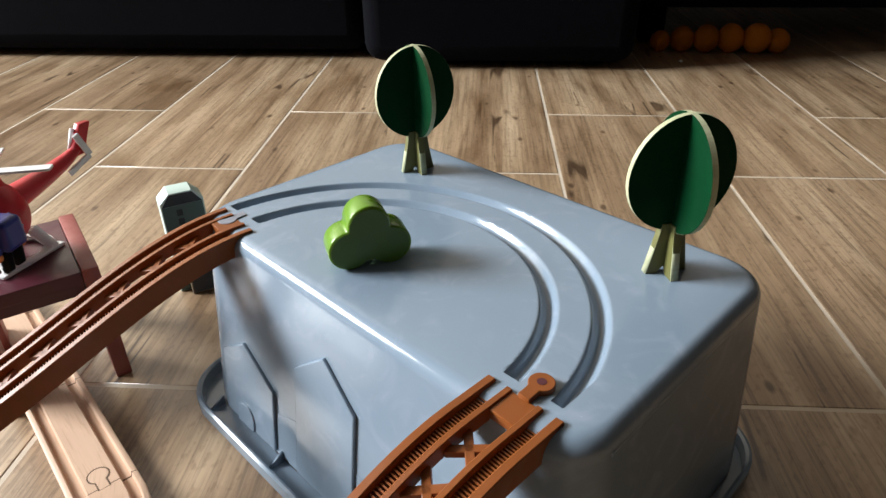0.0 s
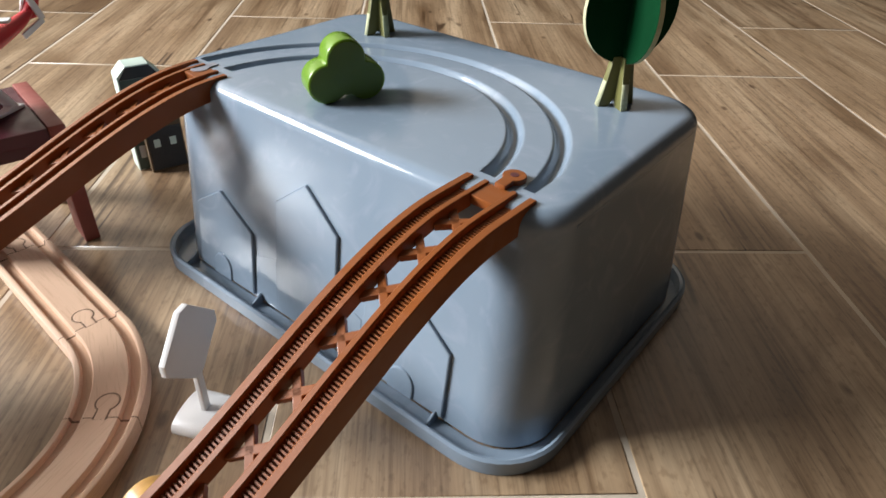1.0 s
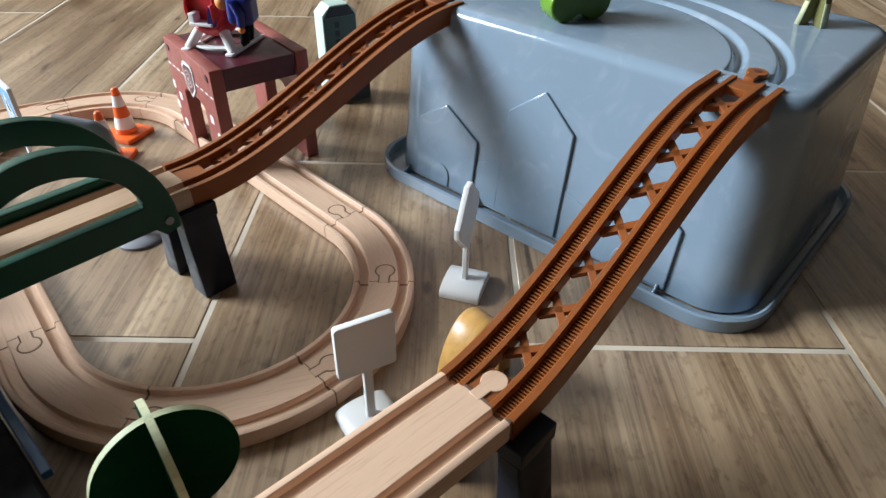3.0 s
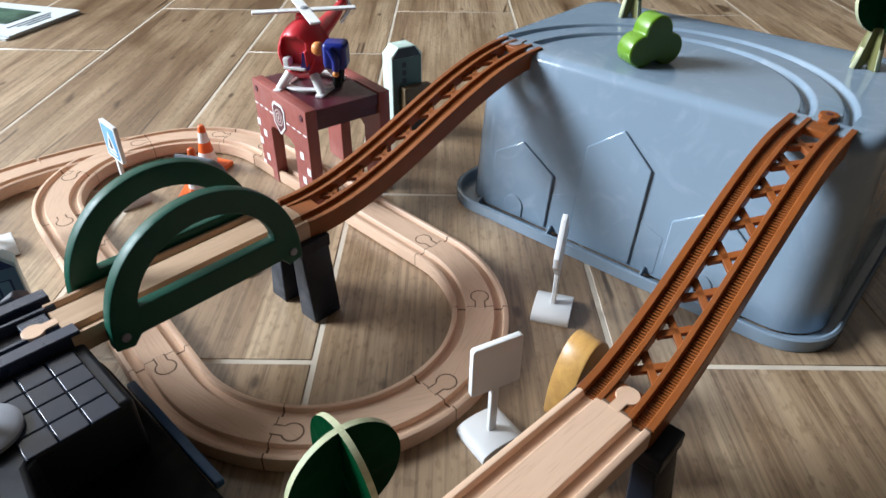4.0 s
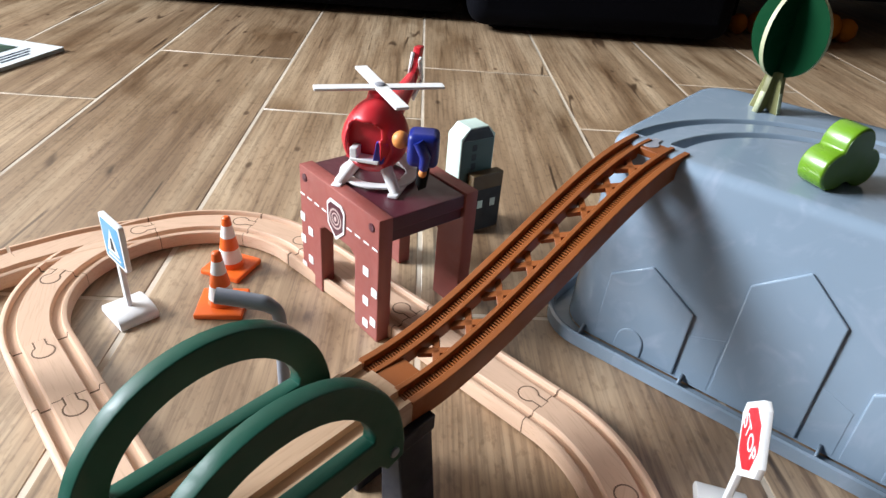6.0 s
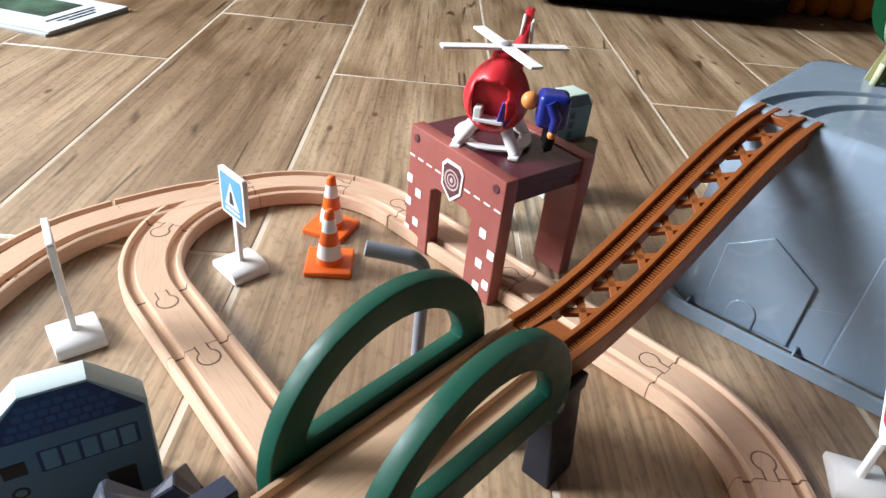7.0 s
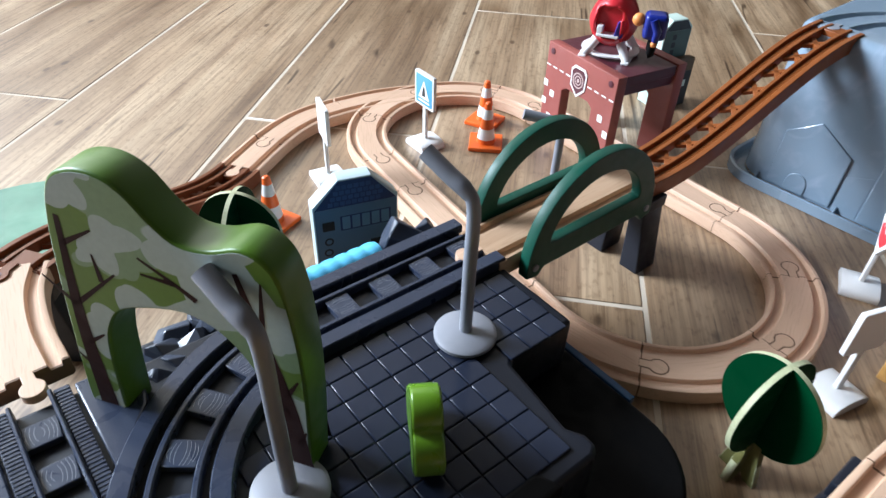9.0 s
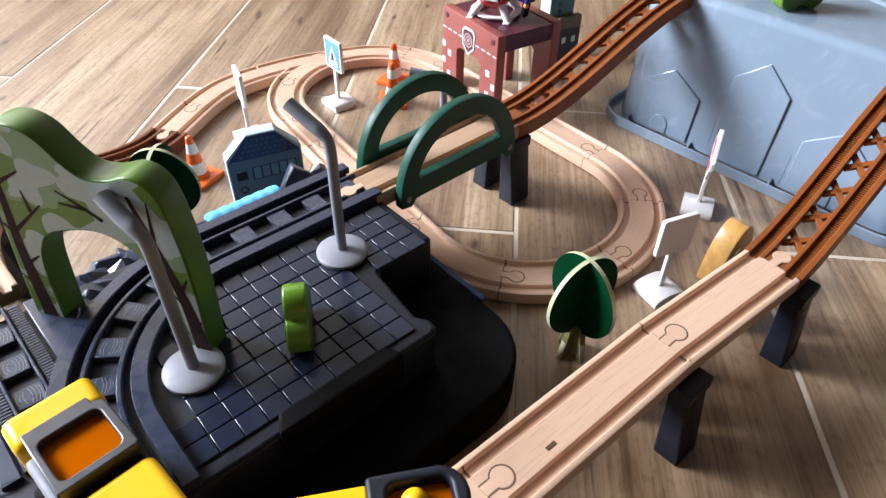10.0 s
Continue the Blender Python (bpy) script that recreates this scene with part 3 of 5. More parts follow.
# ---- ramps of brown-orange plastic ----
def ramp_track(a, b, label, pegs=(True, True), gain=1.0, colour=None):
    """A plastic ramp from a to b (tops of its ends), an S in side view, with ribbed grooves and crossed braces between the rails."""
    a, b = Vector(a), Vector(b)
    colour = colour or M_ORANGE
    flat = b - a
    rise = flat.z
    flat.z = 0
    length = flat.length
    t = thing("ramp_track", a.x, a.y, a.z, angle_of(flat), label, "toy track", "plastic ramp tracks")

    def z_at(x):
        k = min(max(gain * x / length, 0), 1)
        return rise * k * k * (3 - 2 * k)

    def slope(x):
        e = 0.01
        return (z_at(min(x + e, length)) - z_at(max(x - e, 0))) / (min(x + e, length) - max(x - e, 0))

    def frames(n=34):
        out = []
        for i in range(n):
            x = length * i / (n - 1)
            s = slope(x)
            up = Vector((-s, 0, 1)).normalized()
            out.append((Vector((x, 0, z_at(x))), Vector((0, 1, 0)), up))
        return out

    fr = frames()
    for sg in (-1, 1):
        prof = [(sg * y, z) for y, z in ((0.204, -0.135), (0.204, -0.004), (0.200, 0), (0.166, 0), (0.160, -0.006), (0.158, -0.042), (0.102, -0.042), (0.100, -0.006), (0.094, 0), (0.070, 0), (0.066, -0.004), (0.066, -0.075), (0.184, -0.075), (0.184, -0.135))]
        part("rail", sweep(prof, fr), colour, t)
        teeth = bmesh.new()
        n = 136
        for i in range(n):
            x = length * (i + 0.5) / n
            m = pose(x, sg * 0.129, z_at(x) - 0.0345, 0, -math.degrees(math.atan(slope(x))), 0) @ Matrix.Diagonal((0.0072, 0.0575, 0.016, 1))
            bmesh.ops.create_cube(teeth, size=1, matrix=m)
        part("groove_teeth", teeth, colour, t, kind="stuff")
    # crossed braces and cross-ties
    n = 8
    for i in range(n):
        x0, x1 = 0.22 + (length - 0.44) * i / n, 0.22 + (length - 0.44) * (i + 1) / n
        xm = (x0 + x1) / 2
        s = slope(xm)
        for sg in (-1, 1):
            bar = box(0.195, 0.040, 0.035, (0, 0, -0.062), 0.004)
            bmesh.ops.transform(bar, matrix=pose(xm, 0, z_at(xm) - 0.012, 0, -math.degrees(math.atan(s)), 0) @ pose(0, 0, 0, 0, 0, sg * 47), verts=bar.verts)
            part("brace", bar, colour, t)
    for x, l in ((0.09, 0.18), (length - 0.075, 0.15)):
        plate = box(l, 0.14, 0.05, (x, 0, -0.06 + z_at(x)), 0.006)
        part("end_plate", plate, colour, t)
    if pegs[1]:
        m = pose(length, 0, z_at(length) + 0.012, 0, 0, 0)
        part("peg", joined(slab(peg_shape(), -0.05, 0.0, 0.004, matrix=m)), colour, t)
        # the hole's shade, as a thin dark disc on the peg
        part("peg_hole", lathe([(0.022, 0), (0.022, 0.003)], 14, (length + 0.115, 0, z_at(length) + 0.0105)), M_MAROON_D, t)
    return t


BOXTOP = 1.425
ramp_track((-0.85, 0.70, DECK), (0.715, 2.445, BOXTOP + 0.016), "brown-orange plastic ramp with crossed braces between raised track and tub", gain=1.13)
ramp_track((-2.68, 2.42, DECK), (-1.015, 3.97, BOXTOP + 0.016), "brown-orange plastic ramp with crossed braces between bridge and tub", (True, False))
ramp_track((-6.07, 2.85, TOP), (-6.40, 0.57, DECK), "dark brown plastic ramp rising from the switch track towards the station", (True, True), colour=M_RUST)

# ---- raised wooden track on piers ----
A0, A1, A2 = Vector((-0.85, 0.70, DECK - TOP)), Vector((-1.67, -0.07, DECK - TOP)), Vector((-2.67, -1.11, DECK - TOP))
A3 = Vector((-3.30, -1.77, DECK - TOP))
RT = "straight natural beech track piece raised on dark piers"
wood_track(frames_line(A1, A0), RT, gap=False, group="raised track pieces")
long_piece = wood_track(frames_line(A2, A1), RT, group="raised track pieces")
wood_track(frames_line(A3, A2), RT, group="raised track pieces")
part("drill_mark", box(0.065, 0.022, 0.003, (0.423, -0.037, TOP)), M_BROWN, long_piece)


def pier(x, y, turn, label="dark grey plastic bridge pier with two splayed legs", top=DECK - TOP, splay=0.175, head=0.135):
    t = thing("bridge_pier", x, y, 0, turn, label, "bridge pier", "bridge piers")
    for sg in (-1, 1):
        # a leg tapers upwards and leans in
        prof = [(sg * splay - 0.085, 0), (sg * splay + 0.085, 0), (sg * head + 0.062, top - 0.1), (sg * head - 0.062, top - 0.1)]
        part("leg", slab(prof, -0.115, 0.115, 0.012, matrix=UPRIGHT), M_PIER, t)
    part("cap", box(2 * head + 0.15, 0.24, 0.1, (0, 0, top - 0.1), 0.012), M_PIER, t)
    return t


turn_d = angle_of(NB) + 90
pier(-2.66, 2.38, turn_d)
pier(-0.78, 0.76, turn_d, splay=0.25, head=0.20)
pier(-1.66, -0.10, turn_d, splay=0.26, head=0.20)

# ---- green bridge ----
B0 = Vector((-3.725, 1.265, DECK - TOP))
bridge = thing("bridge", B0.x, B0.y, B0.z, angle_of(NB), "beech bridge deck with two dark green painted side arches", "toy bridge")
L = 1.56
flat = [(-0.20, 0), (0.20, 0), (0.20, 0.10), (0.186, TOP), (0.166, TOP), (0.160, 0.085), (0.100, 0.085), (0.094, TOP), (-0.094, TOP), (-0.100, 0.085), (-0.160, 0.085), (-0.166, TOP), (-0.186, TOP), (-0.20, 0.10)]
part("deck", sweep(flat, [((0, 0, 0), (0, 1, 0), (0, 0, 1)), ((L, 0, 0), (0, 1, 0), (0, 0, 1))]), M_DECKWOOD, bridge)
part("peg", slab(peg_shape(), TOP - 0.05, TOP + 0.002, 0.004, matrix=pose(0, 0, 0, 0, 0, 180)), M_BEECH, bridge)
outer = [(0.16, -0.04)] + [(0.78 + 0.625 * math.cos(radians(a)), -0.02 + 0.685 * math.sin(radians(a)) ** 0.9) for a in np.linspace(176, 4, 28)] + [(1.40, -0.04), (1.30, -0.06), (1.25, 0.0), (0.31, 0.0), (0.26, -0.06)]
inner = [(0.345, 0.17)] + [(0.78 + 0.455 * math.cos(radians(a)), 0.10 + 0.415 * math.sin(radians(a))) for a in np.linspace(165, 15, 20)] + [(1.215, 0.17)]
for sg in (-1, 1):
    side = part("side_arch", slab(outer, -0.04, 0.04, 0.008, holes=[inner], matrix=Matrix.Translation((0, sg * 0.246, 0)) @ UPRIGHT), M_GREEN_D, bridge, "dark green painted wooden arch")
    for x in (0.225, 1.335):
        part("screw", lathe([(0.026, 0), (0.026, 0.01), (0.012, 0.014)], 12), M_LAMP, side).matrix_local = pose(x * U, sg * 0.286 * U, 0.03 * U, -sg * 90, 0, 0)

# ---- beech curve from the ramp to the station's side entrance ----
fr = frames_curve([(-6.40, 0.56, DECK - TOP), (-6.27, 0.31, DECK - TOP), (-6.05, 0.05, DECK - TOP), (-5.80, -0.17, DECK - TOP)], 8)
wood_track(fr, "curved natural beech track piece raised to the station's height", gap=False, group="raised track pieces")
pier(-6.41, 0.61, 8)

# ---- the grey tub, upside down, with a track moulded into its bottom ----
TUB_O, TUB_U = Vector((-0.158, 3.28, 0)), Vector((0.751, -0.660, 0))
tub = thing("storage_tub", TUB_O.x, TUB_O.y, 0, angle_of(TUB_U), "glossy blue-grey plastic tub turned upside down, with moulded track grooves", "storage tub")
SIDE_LOW, SIDE_TOP = (-1.46, 1.68, -0.36, 1.84), (-1.44, 1.595, -0.20, 1.70)


def ring_pts(ext, r, z, n=10):
    return [(x, y, z) for x, y in round_rect(*ext, r, n)]


def grown(ext, d):
    return (ext[0] - d, ext[1] + d, ext[2] - d, ext[3] + d)


def loft(rings, close_top=False):
    bm = bmesh.new()
    rows = [[bm.verts.new(p) for p in ring] for ring in rings]
    n = len(rows[0])
    for a, b in zip(rows, rows[1:]):
        for i in range(n):
            bm.faces.new((a[i], a[(i + 1) % n], b[(i + 1) % n], b[i]))
    if close_top:
        bm.faces.new(rows[-1])
    return bm, rows


def between(k):
    return tuple(a + (b - a) * k for a, b in zip(SIDE_LOW, SIDE_TOP))


FIL = 0.085
rings = [ring_pts(between(k), 0.34 - 0.06 * k, 0.03 + (BOXTOP - FIL - 0.03) * k) for k in np.linspace(0, 1, 6)]
for i in range(1, 8):
    a = radians(90 * i / 7)
    rings.append(ring_pts(grown(SIDE_TOP, -FIL * (1 - math.cos(a))), 0.28 - FIL * 0.6 * (1 - math.cos(a)), BOXTOP - FIL + FIL * math.sin(a)))
shell, rows = loft(rings)
GX0, GX1, GY0, GY1 = -1.333, 1.355, 0.02, 1.46
hole = [shell.verts.new((x, y, BOXTOP)) for x, y in ((GX0, GY0), (GX1, GY0), (GX1, GY1), (GX0, GY1))]
edges = [shell.edges.new((a, b)) for a, b in zip(hole, hole[1:] + hole[:1])]
last = rows[-1]
edges += [shell.edges.get((a, b)) for a, b in zip(last, last[1:] + last[:1])]
bmesh.ops.triangle_fill(shell, edges=edges, use_beauty=True)
bmesh.ops.recalc_face_normals(shell, faces=shell.faces)
part("shell", shell, M_BIN, tub)
part("moulded_peg", slab(peg_shape(), BOXTOP - 0.03, BOXTOP + 0.008, 0.004, matrix=pose(-1.15, 0.02, 0, 0, 0, -90)), M_LAMPBASE, tub)
# moulded top: two round-bottomed grooves, half circles about the middle of the front edge
GC, GR, GH = (0.030, -0.06), 1.180, 0.130
nx, ny = 280, 190
top = bmesh.new()
grid = []
for j in range(ny + 1):
    row = []
    y = GY0 + (GY1 - GY0) * j / ny
    for i in range(nx + 1):
        x = GX0 + (GX1 - GX0) * i / nx
        r = math.hypot(x - GC[0], y - GC[1]) if y > GC[1] else abs(x - GC[0])
        z = 0.0
        for g in (GR - GH, GR + GH):
            q = abs(r - g) / 0.048
            if q < 1:
                z = -0.046 * (0.5 + 0.5 * math.cos(math.pi * q)) ** 0.6
        if j in (0, ny) or i in (0, nx):
            z = 0.0
        row.append(top.verts.new((x, y, BOXTOP + z)))
    grid.append(row)
for j in range(ny):
    for i in range(nx):
        top.faces.new((grid[j][i], grid[j][i + 1], grid[j + 1][i + 1], grid[j + 1][i]))
part("grooved_top", top, M_BIN, tub)
# rim with an upturned lip
RIM = (-1.59, 1.78, -0.53, 1.95)
lip = [ring_pts(SIDE_LOW, 0.34, 0.014), ring_pts(grown(RIM, -0.04), 0.40, 0.014), ring_pts(grown(RIM, -0.034), 0.40, 0.098), ring_pts(grown(RIM, -0.017), 0.41, 0.108), ring_pts(RIM, 0.42, 0.098), ring_pts(RIM, 0.42, 0.006), ring_pts(grown(RIM, -0.03), 0.40, 0.0)]
bm, _ = loft(lip)
bmesh.ops.recalc_face_normals(bm, faces=bm.faces)
part("rim", bm, M_BIN, tub)
for x in (-1.2, -0.45, 0.42, 1.12):
    part("rim_rib", slab([(0, 0), (0.12, 0), (0, 0.075)], -0.010, 0.010, matrix=pose(x, -0.36, 0.014, 0, 0, -90) @ UPRIGHT), M_BIN, tub)


part("side_ridge", box(0.03, 1.42, 0.034, (1.583, 0.74, 1.31), 0.008), M_BIN, tub)


def front_panel(points, thick, name, parent=tub):
    """A raised field on the sloping front, from (x, height) pairs."""
    lean = math.atan2(SIDE_TOP[2] - SIDE_LOW[2], BOXTOP - FIL - 0.03)
    m = pose(0, SIDE_LOW[2], 0.03, -math.degrees(lean), 0, 0) @ UPRIGHT
    return part(name, slab([(x, (z - 0.03) / math.cos(lean)) for x, z in points], -0.004, thick, min(0.010, thick * 0.6), matrix=m), M_BIN, parent)


for x0, x1, apex, zl, zr, h in ((-1.115, -0.513, -0.85, 0.55, 0.52, 0.715), (-0.270, 0.282, 0.005, 0.855, 0.84, 1.065), (0.525, 1.165, 0.85, 0.53, 0.50, 0.74)):
    front_panel([(x0, 0.05), (x1, 0.05), (x1, zr), (apex, h), (x0, zl)], 0.022, "rock_panel")
for x0, x1, zl, zr in ((-0.50, -0.285, 0.362, 0.435), (0.295, 0.49, 0.435, 0.362)):
    front_panel([(x0, 0.05), (x1, 0.05), (x1, zr), (x0, zl)], 0.0028, "low_panel")
for cx in (-0.85, 0.85):
    front_panel([(cx - 0.10, 0.05), (cx + 0.10, 0.05)] + [(cx + 0.10 * math.cos(radians(a)), 0.13 + 0.10 * math.sin(radians(a))) for a in range(0, 181, 15)], 0.034, "arched_door")


# ---- trees of two crossed boards ----
def cross_tree(x, y, z, turn, label, tilt=0.0):
    t = thing("toy_tree", x, y, z, turn, label, "toy tree", "crossed-board trees", tilt=tilt)
    crown = oval(0.292, 0.315, 40, 0, 0.578)
    crown = [(px * (1 + 0.10 * (0.578 - py)), py) for px, py in crown]
    for k in range(2):
        m = pose(0, 0, 0, 0, 0, 90 * k) @ UPRIGHT
        part("crown_board", slab(crown, -0.015, 0.015, matrix=m), M_TREE, t, "leaf-green painted board")
        rim = [(px, py) for px, py in crown]
        edge = bmesh.new()
        ro = [(px * 1.006, 0.578 + (py - 0.578) * 1.006) for px, py in rim]
        vs = [[edge.verts.new((px, py, zz)) for px, py in ro] for zz in (-0.0155, 0.0155)]
        n = len(ro)
        for i in range(n):
            edge.faces.new((vs[0][i], vs[0][(i + 1) % n], vs[1][(i + 1) % n], vs[1][i]))
        bmesh.ops.transform(edge, matrix=m, verts=edge.verts)
        bmesh.ops.recalc_face_normals(edge, faces=edge.faces)
        part("board_edge", edge, M_PALE_EDGE, t, "pale bare plywood edge")
        legs = [(-0.115, 0), (-0.055, 0), (-0.02, 0.045), (0.02, 0.045), (0.055, 0), (0.115, 0), (0.066, 0.30), (-0.066, 0.30)]
        part("trunk_board", slab(legs, -0.023, 0.023, 0.003, matrix=m), M_TRUNK, t)
        for sg in (-1, 1):
            e = slab([(sg * 0.116, 0), (sg * 0.116 + sg * 0.004, 0), (sg * 0.071 + sg * 0.004, 0.23), (sg * 0.071, 0.23)], -0.0225, 0.0225, matrix=m)
            part("trunk_edge", e, M_PALE_EDGE, t)
    return t


def tub_place(u, v):
    w = TUB_O + TUB_U * u + Vector((-TUB_U.y, TUB_U.x, 0)) * v
    return w.x, w.y


tx, ty = tub_place(-0.86, 1.29)
cross_tree(tx, ty, BOXTOP, 30, "dark green crossed-board wooden tree standing at the back of the tub")
tx, ty = tub_place(1.12, 1.28)
cross_tree(tx, ty, BOXTOP, 15, "dark green crossed-board wooden tree standing on the tub's corner")
cross_tree(-2.085, 0.45, 0.0, 38, "dark green crossed-board wooden tree beside the oval track")
cross_tree(-5.36, 1.36, 0.0, 2, "dark green crossed-board wooden tree between ramp and station")


# ---- bushes ----
def bush(x, y, z, turn, w, thick, label):
    """A thick board sawn to a bush of three lobes."""
    pts = []
    for i in range(60):
        a = radians(6 * i)
        best = 0
        for cx, cy, r in ((-0.24, 0.24, 0.24), (0.24, 0.24, 0.24), (0.0, 0.52, 0.24), (0, 0.28, 0.2)):
            # the farthest meeting of the ray from the middle with each lobe
            dx, dy = math.cos(a), math.sin(a)
            fx, fy = -cx, 0.3 - cy
            bq = fx * dx + fy * dy
            disc = bq * bq - (fx * fx + fy * fy - r * r)
            if disc >= 0:
                best = max(best, -bq + math.sqrt(disc))
        pts.append((w * best * math.cos(a), w * max(0.0, 0.3 + best * math.sin(a))))
    t = thing("toy_bush", x, y, z, turn, label, "toy bush", "lime-green bushes")
    part("board", slab(pts, -thick / 2, thick / 2, 0.014, matrix=UPRIGHT, seg=3), M_LIME, t)
    for sg in (-1, 1):
        face = [(px * 0.93, 0.3 * w + (py - 0.3 * w) * 0.93) for px, py in pts]
        part("painted_face", slab(face, -0.0012, 0.0012, matrix=Matrix.Translation((0, sg * (thick / 2 + 0.001), 0)) @ UPRIGHT), M_LEAF, t, "leaf-green painted face")
    return t


bx, by = tub_place(-0.14, 0.225)
bush(bx, by, BOXTOP, 22, 0.49, 0.17, "thick lime-green wooden bush with three lobes, on the tub")


# ---- road signs ----
def sign(x, y, turn, panel, label, height=0.77, foot=0.0):
    t = thing("road_sign", x, y, 0, turn, label, "toy sign", "white road signs")
    # the foot is a block with a rounded back
    mound = [(-0.155, 0), (0.155, 0)] + [(0.155 * math.cos(radians(a)), 0.026 + 0.062 * math.sin(radians(a)) ** 0.8) for a in range(0, 181, 15)]
    base = slab(mound, -0.135, 0.135, 0.006, matrix=pose(0, 0, 0, 0, 0, foot) @ UPRIGHT)
    part("base", base, M_WHITE, t)
    part("post", box(0.05, 0.035, height - 0.28, (0, 0, 0.06), 0.008), M_WHITE, t)
    pm = Matrix.Translation((0, 0, height - 0.175)) @ UPRIGHT
    if panel == "stop":
        pm = Matrix.Translation((0, 0, height - 0.24)) @ UPRIGHT
        k, q = 0.035, 0.228
        pts = [(q, -k), (q, k), (k, q), (-k, q), (-q, k), (-q, -k), (-k, -q), (k, -q)]
        p = part("panel", slab(pts, -0.018, 0.018, 0.004, matrix=pm), M_WHITE, t)
        inner = [(0.165 * math.cos(radians(22.5 + 45 * i)), 0.165 * math.sin(radians(22.5 + 45 * i))) for i in range(8)]
        part("red_field", slab(inner, 0.0185, 0.0205, matrix=pm), M_RED, p)
        lettering("lettering", "STOP", 0.125, M_WHITE, p, pm @ Matrix.Translation((0, 0, 0.0215)), 0.001)
    else:
        p = part("panel", slab(round_rect(-0.155, 0.155, -0.17, 0.17, 0.02, 3), -0.018, 0.018, 0.004, matrix=pm), M_WHITE, t)
        if panel == "crossing":
            part("blue_field", slab(round_rect(-0.13, 0.13, -0.145, 0.145, 0.012, 2), 0.0185, 0.0205, matrix=pm), M_BLUE, p)
            part("white_triangle", slab([(-0.09, -0.085), (0.09, -0.085), (0, 0.10)], 0.0207, 0.0222, matrix=pm), M_WHITE, p)
            part("dark_mark", slab([(-0.03, -0.06), (0.03, -0.06), (0.012, 0.035), (-0.012, 0.035)], 0.0224, 0.0236, matrix=pm), M_INK, p)
            part("text_bar", slab(round_rect(-0.09, 0.09, -0.122, -0.102, 0.004, 1), 0.0207, 0.0222, matrix=pm), M_WHITE, p)
    return t


sign(-0.85, 2.29, -107, "stop", "white plastic sign with a red octagon lettered STOP", 0.825)
sign(-1.365, 1.14, 208, "plain", "white plastic road sign showing its blank panel, near the raised track", foot=6)
sign(-4.52, 3.79, -45, "crossing", "white plastic sign with a blue pedestrian crossing panel")
sign(-5.275, 2.97, -58, "plain", "white plastic road sign beside the forked track", foot=6)


# ---- traffic cones ----
def cone(x, y, turn, label, tilt=0.0):
    t = thing("traffic_cone", x, y, 0, turn, label, "toy cone", "traffic cones", tilt=tilt)
    part("base", box(0.335, 0.335, 0.045, (0, 0, 0), 0.012), M_CONE, t)

    def r(z):
        return 0.105 - 0.165 * z
    for z0, z1, m, name in ((0.045, 0.09, M_CONE, "orange_band"), (0.09, 0.20, M_WHITE, "white_band"), (0.20, 0.30, M_CONE, "orange_band"), (0.30, 0.40, M_WHITE, "white_band"), (0.40, 0.47, M_CONE, "tip")):
        part(name, lathe([(r(z0), z0), (r(z1), z1)] if name != "tip" else [(r(z0), z0), (r(z1) + 0.004, z1 - 0.012), (r(z1) - 0.01, z1)], 24), m, t)
    return t


cone(-3.92, 3.93, 3, "orange and white striped toy traffic cone on the floor")
cone(-3.98, 4.42, -20, "orange and white striped toy traffic cone behind another one")
cone(-5.53, 2.22, -20, "orange and white striped toy traffic cone beside the brown ramp")


# ---- street lamps ----
def street_lamp(x, y, z, turn, h, arm, rise, label):
    t = thing("street_lamp", x, y, z, turn, label, "toy street lamp", "grey street lamps")
    part("foot", lathe([(0.172, 0), (0.172, 0.02), (0.15, 0.035), (0.03, 0.045)], 36), M_LAMPBASE, t)
    pts = smooth_path([(0, 0, 0.03), (0, 0, h * 0.5), (0, 0, h - 0.10), (0.045, 0, h - 0.015), (0.13, 0, h + rise * 0.3), (arm, 0, h + rise)], 6)
    part("post", tube(pts, [0.035 if i < 16 else min(0.043, 0.035 + 0.0015 * (i - 15)) for i in range(len(pts))], 14), M_LAMP, t)
    return t


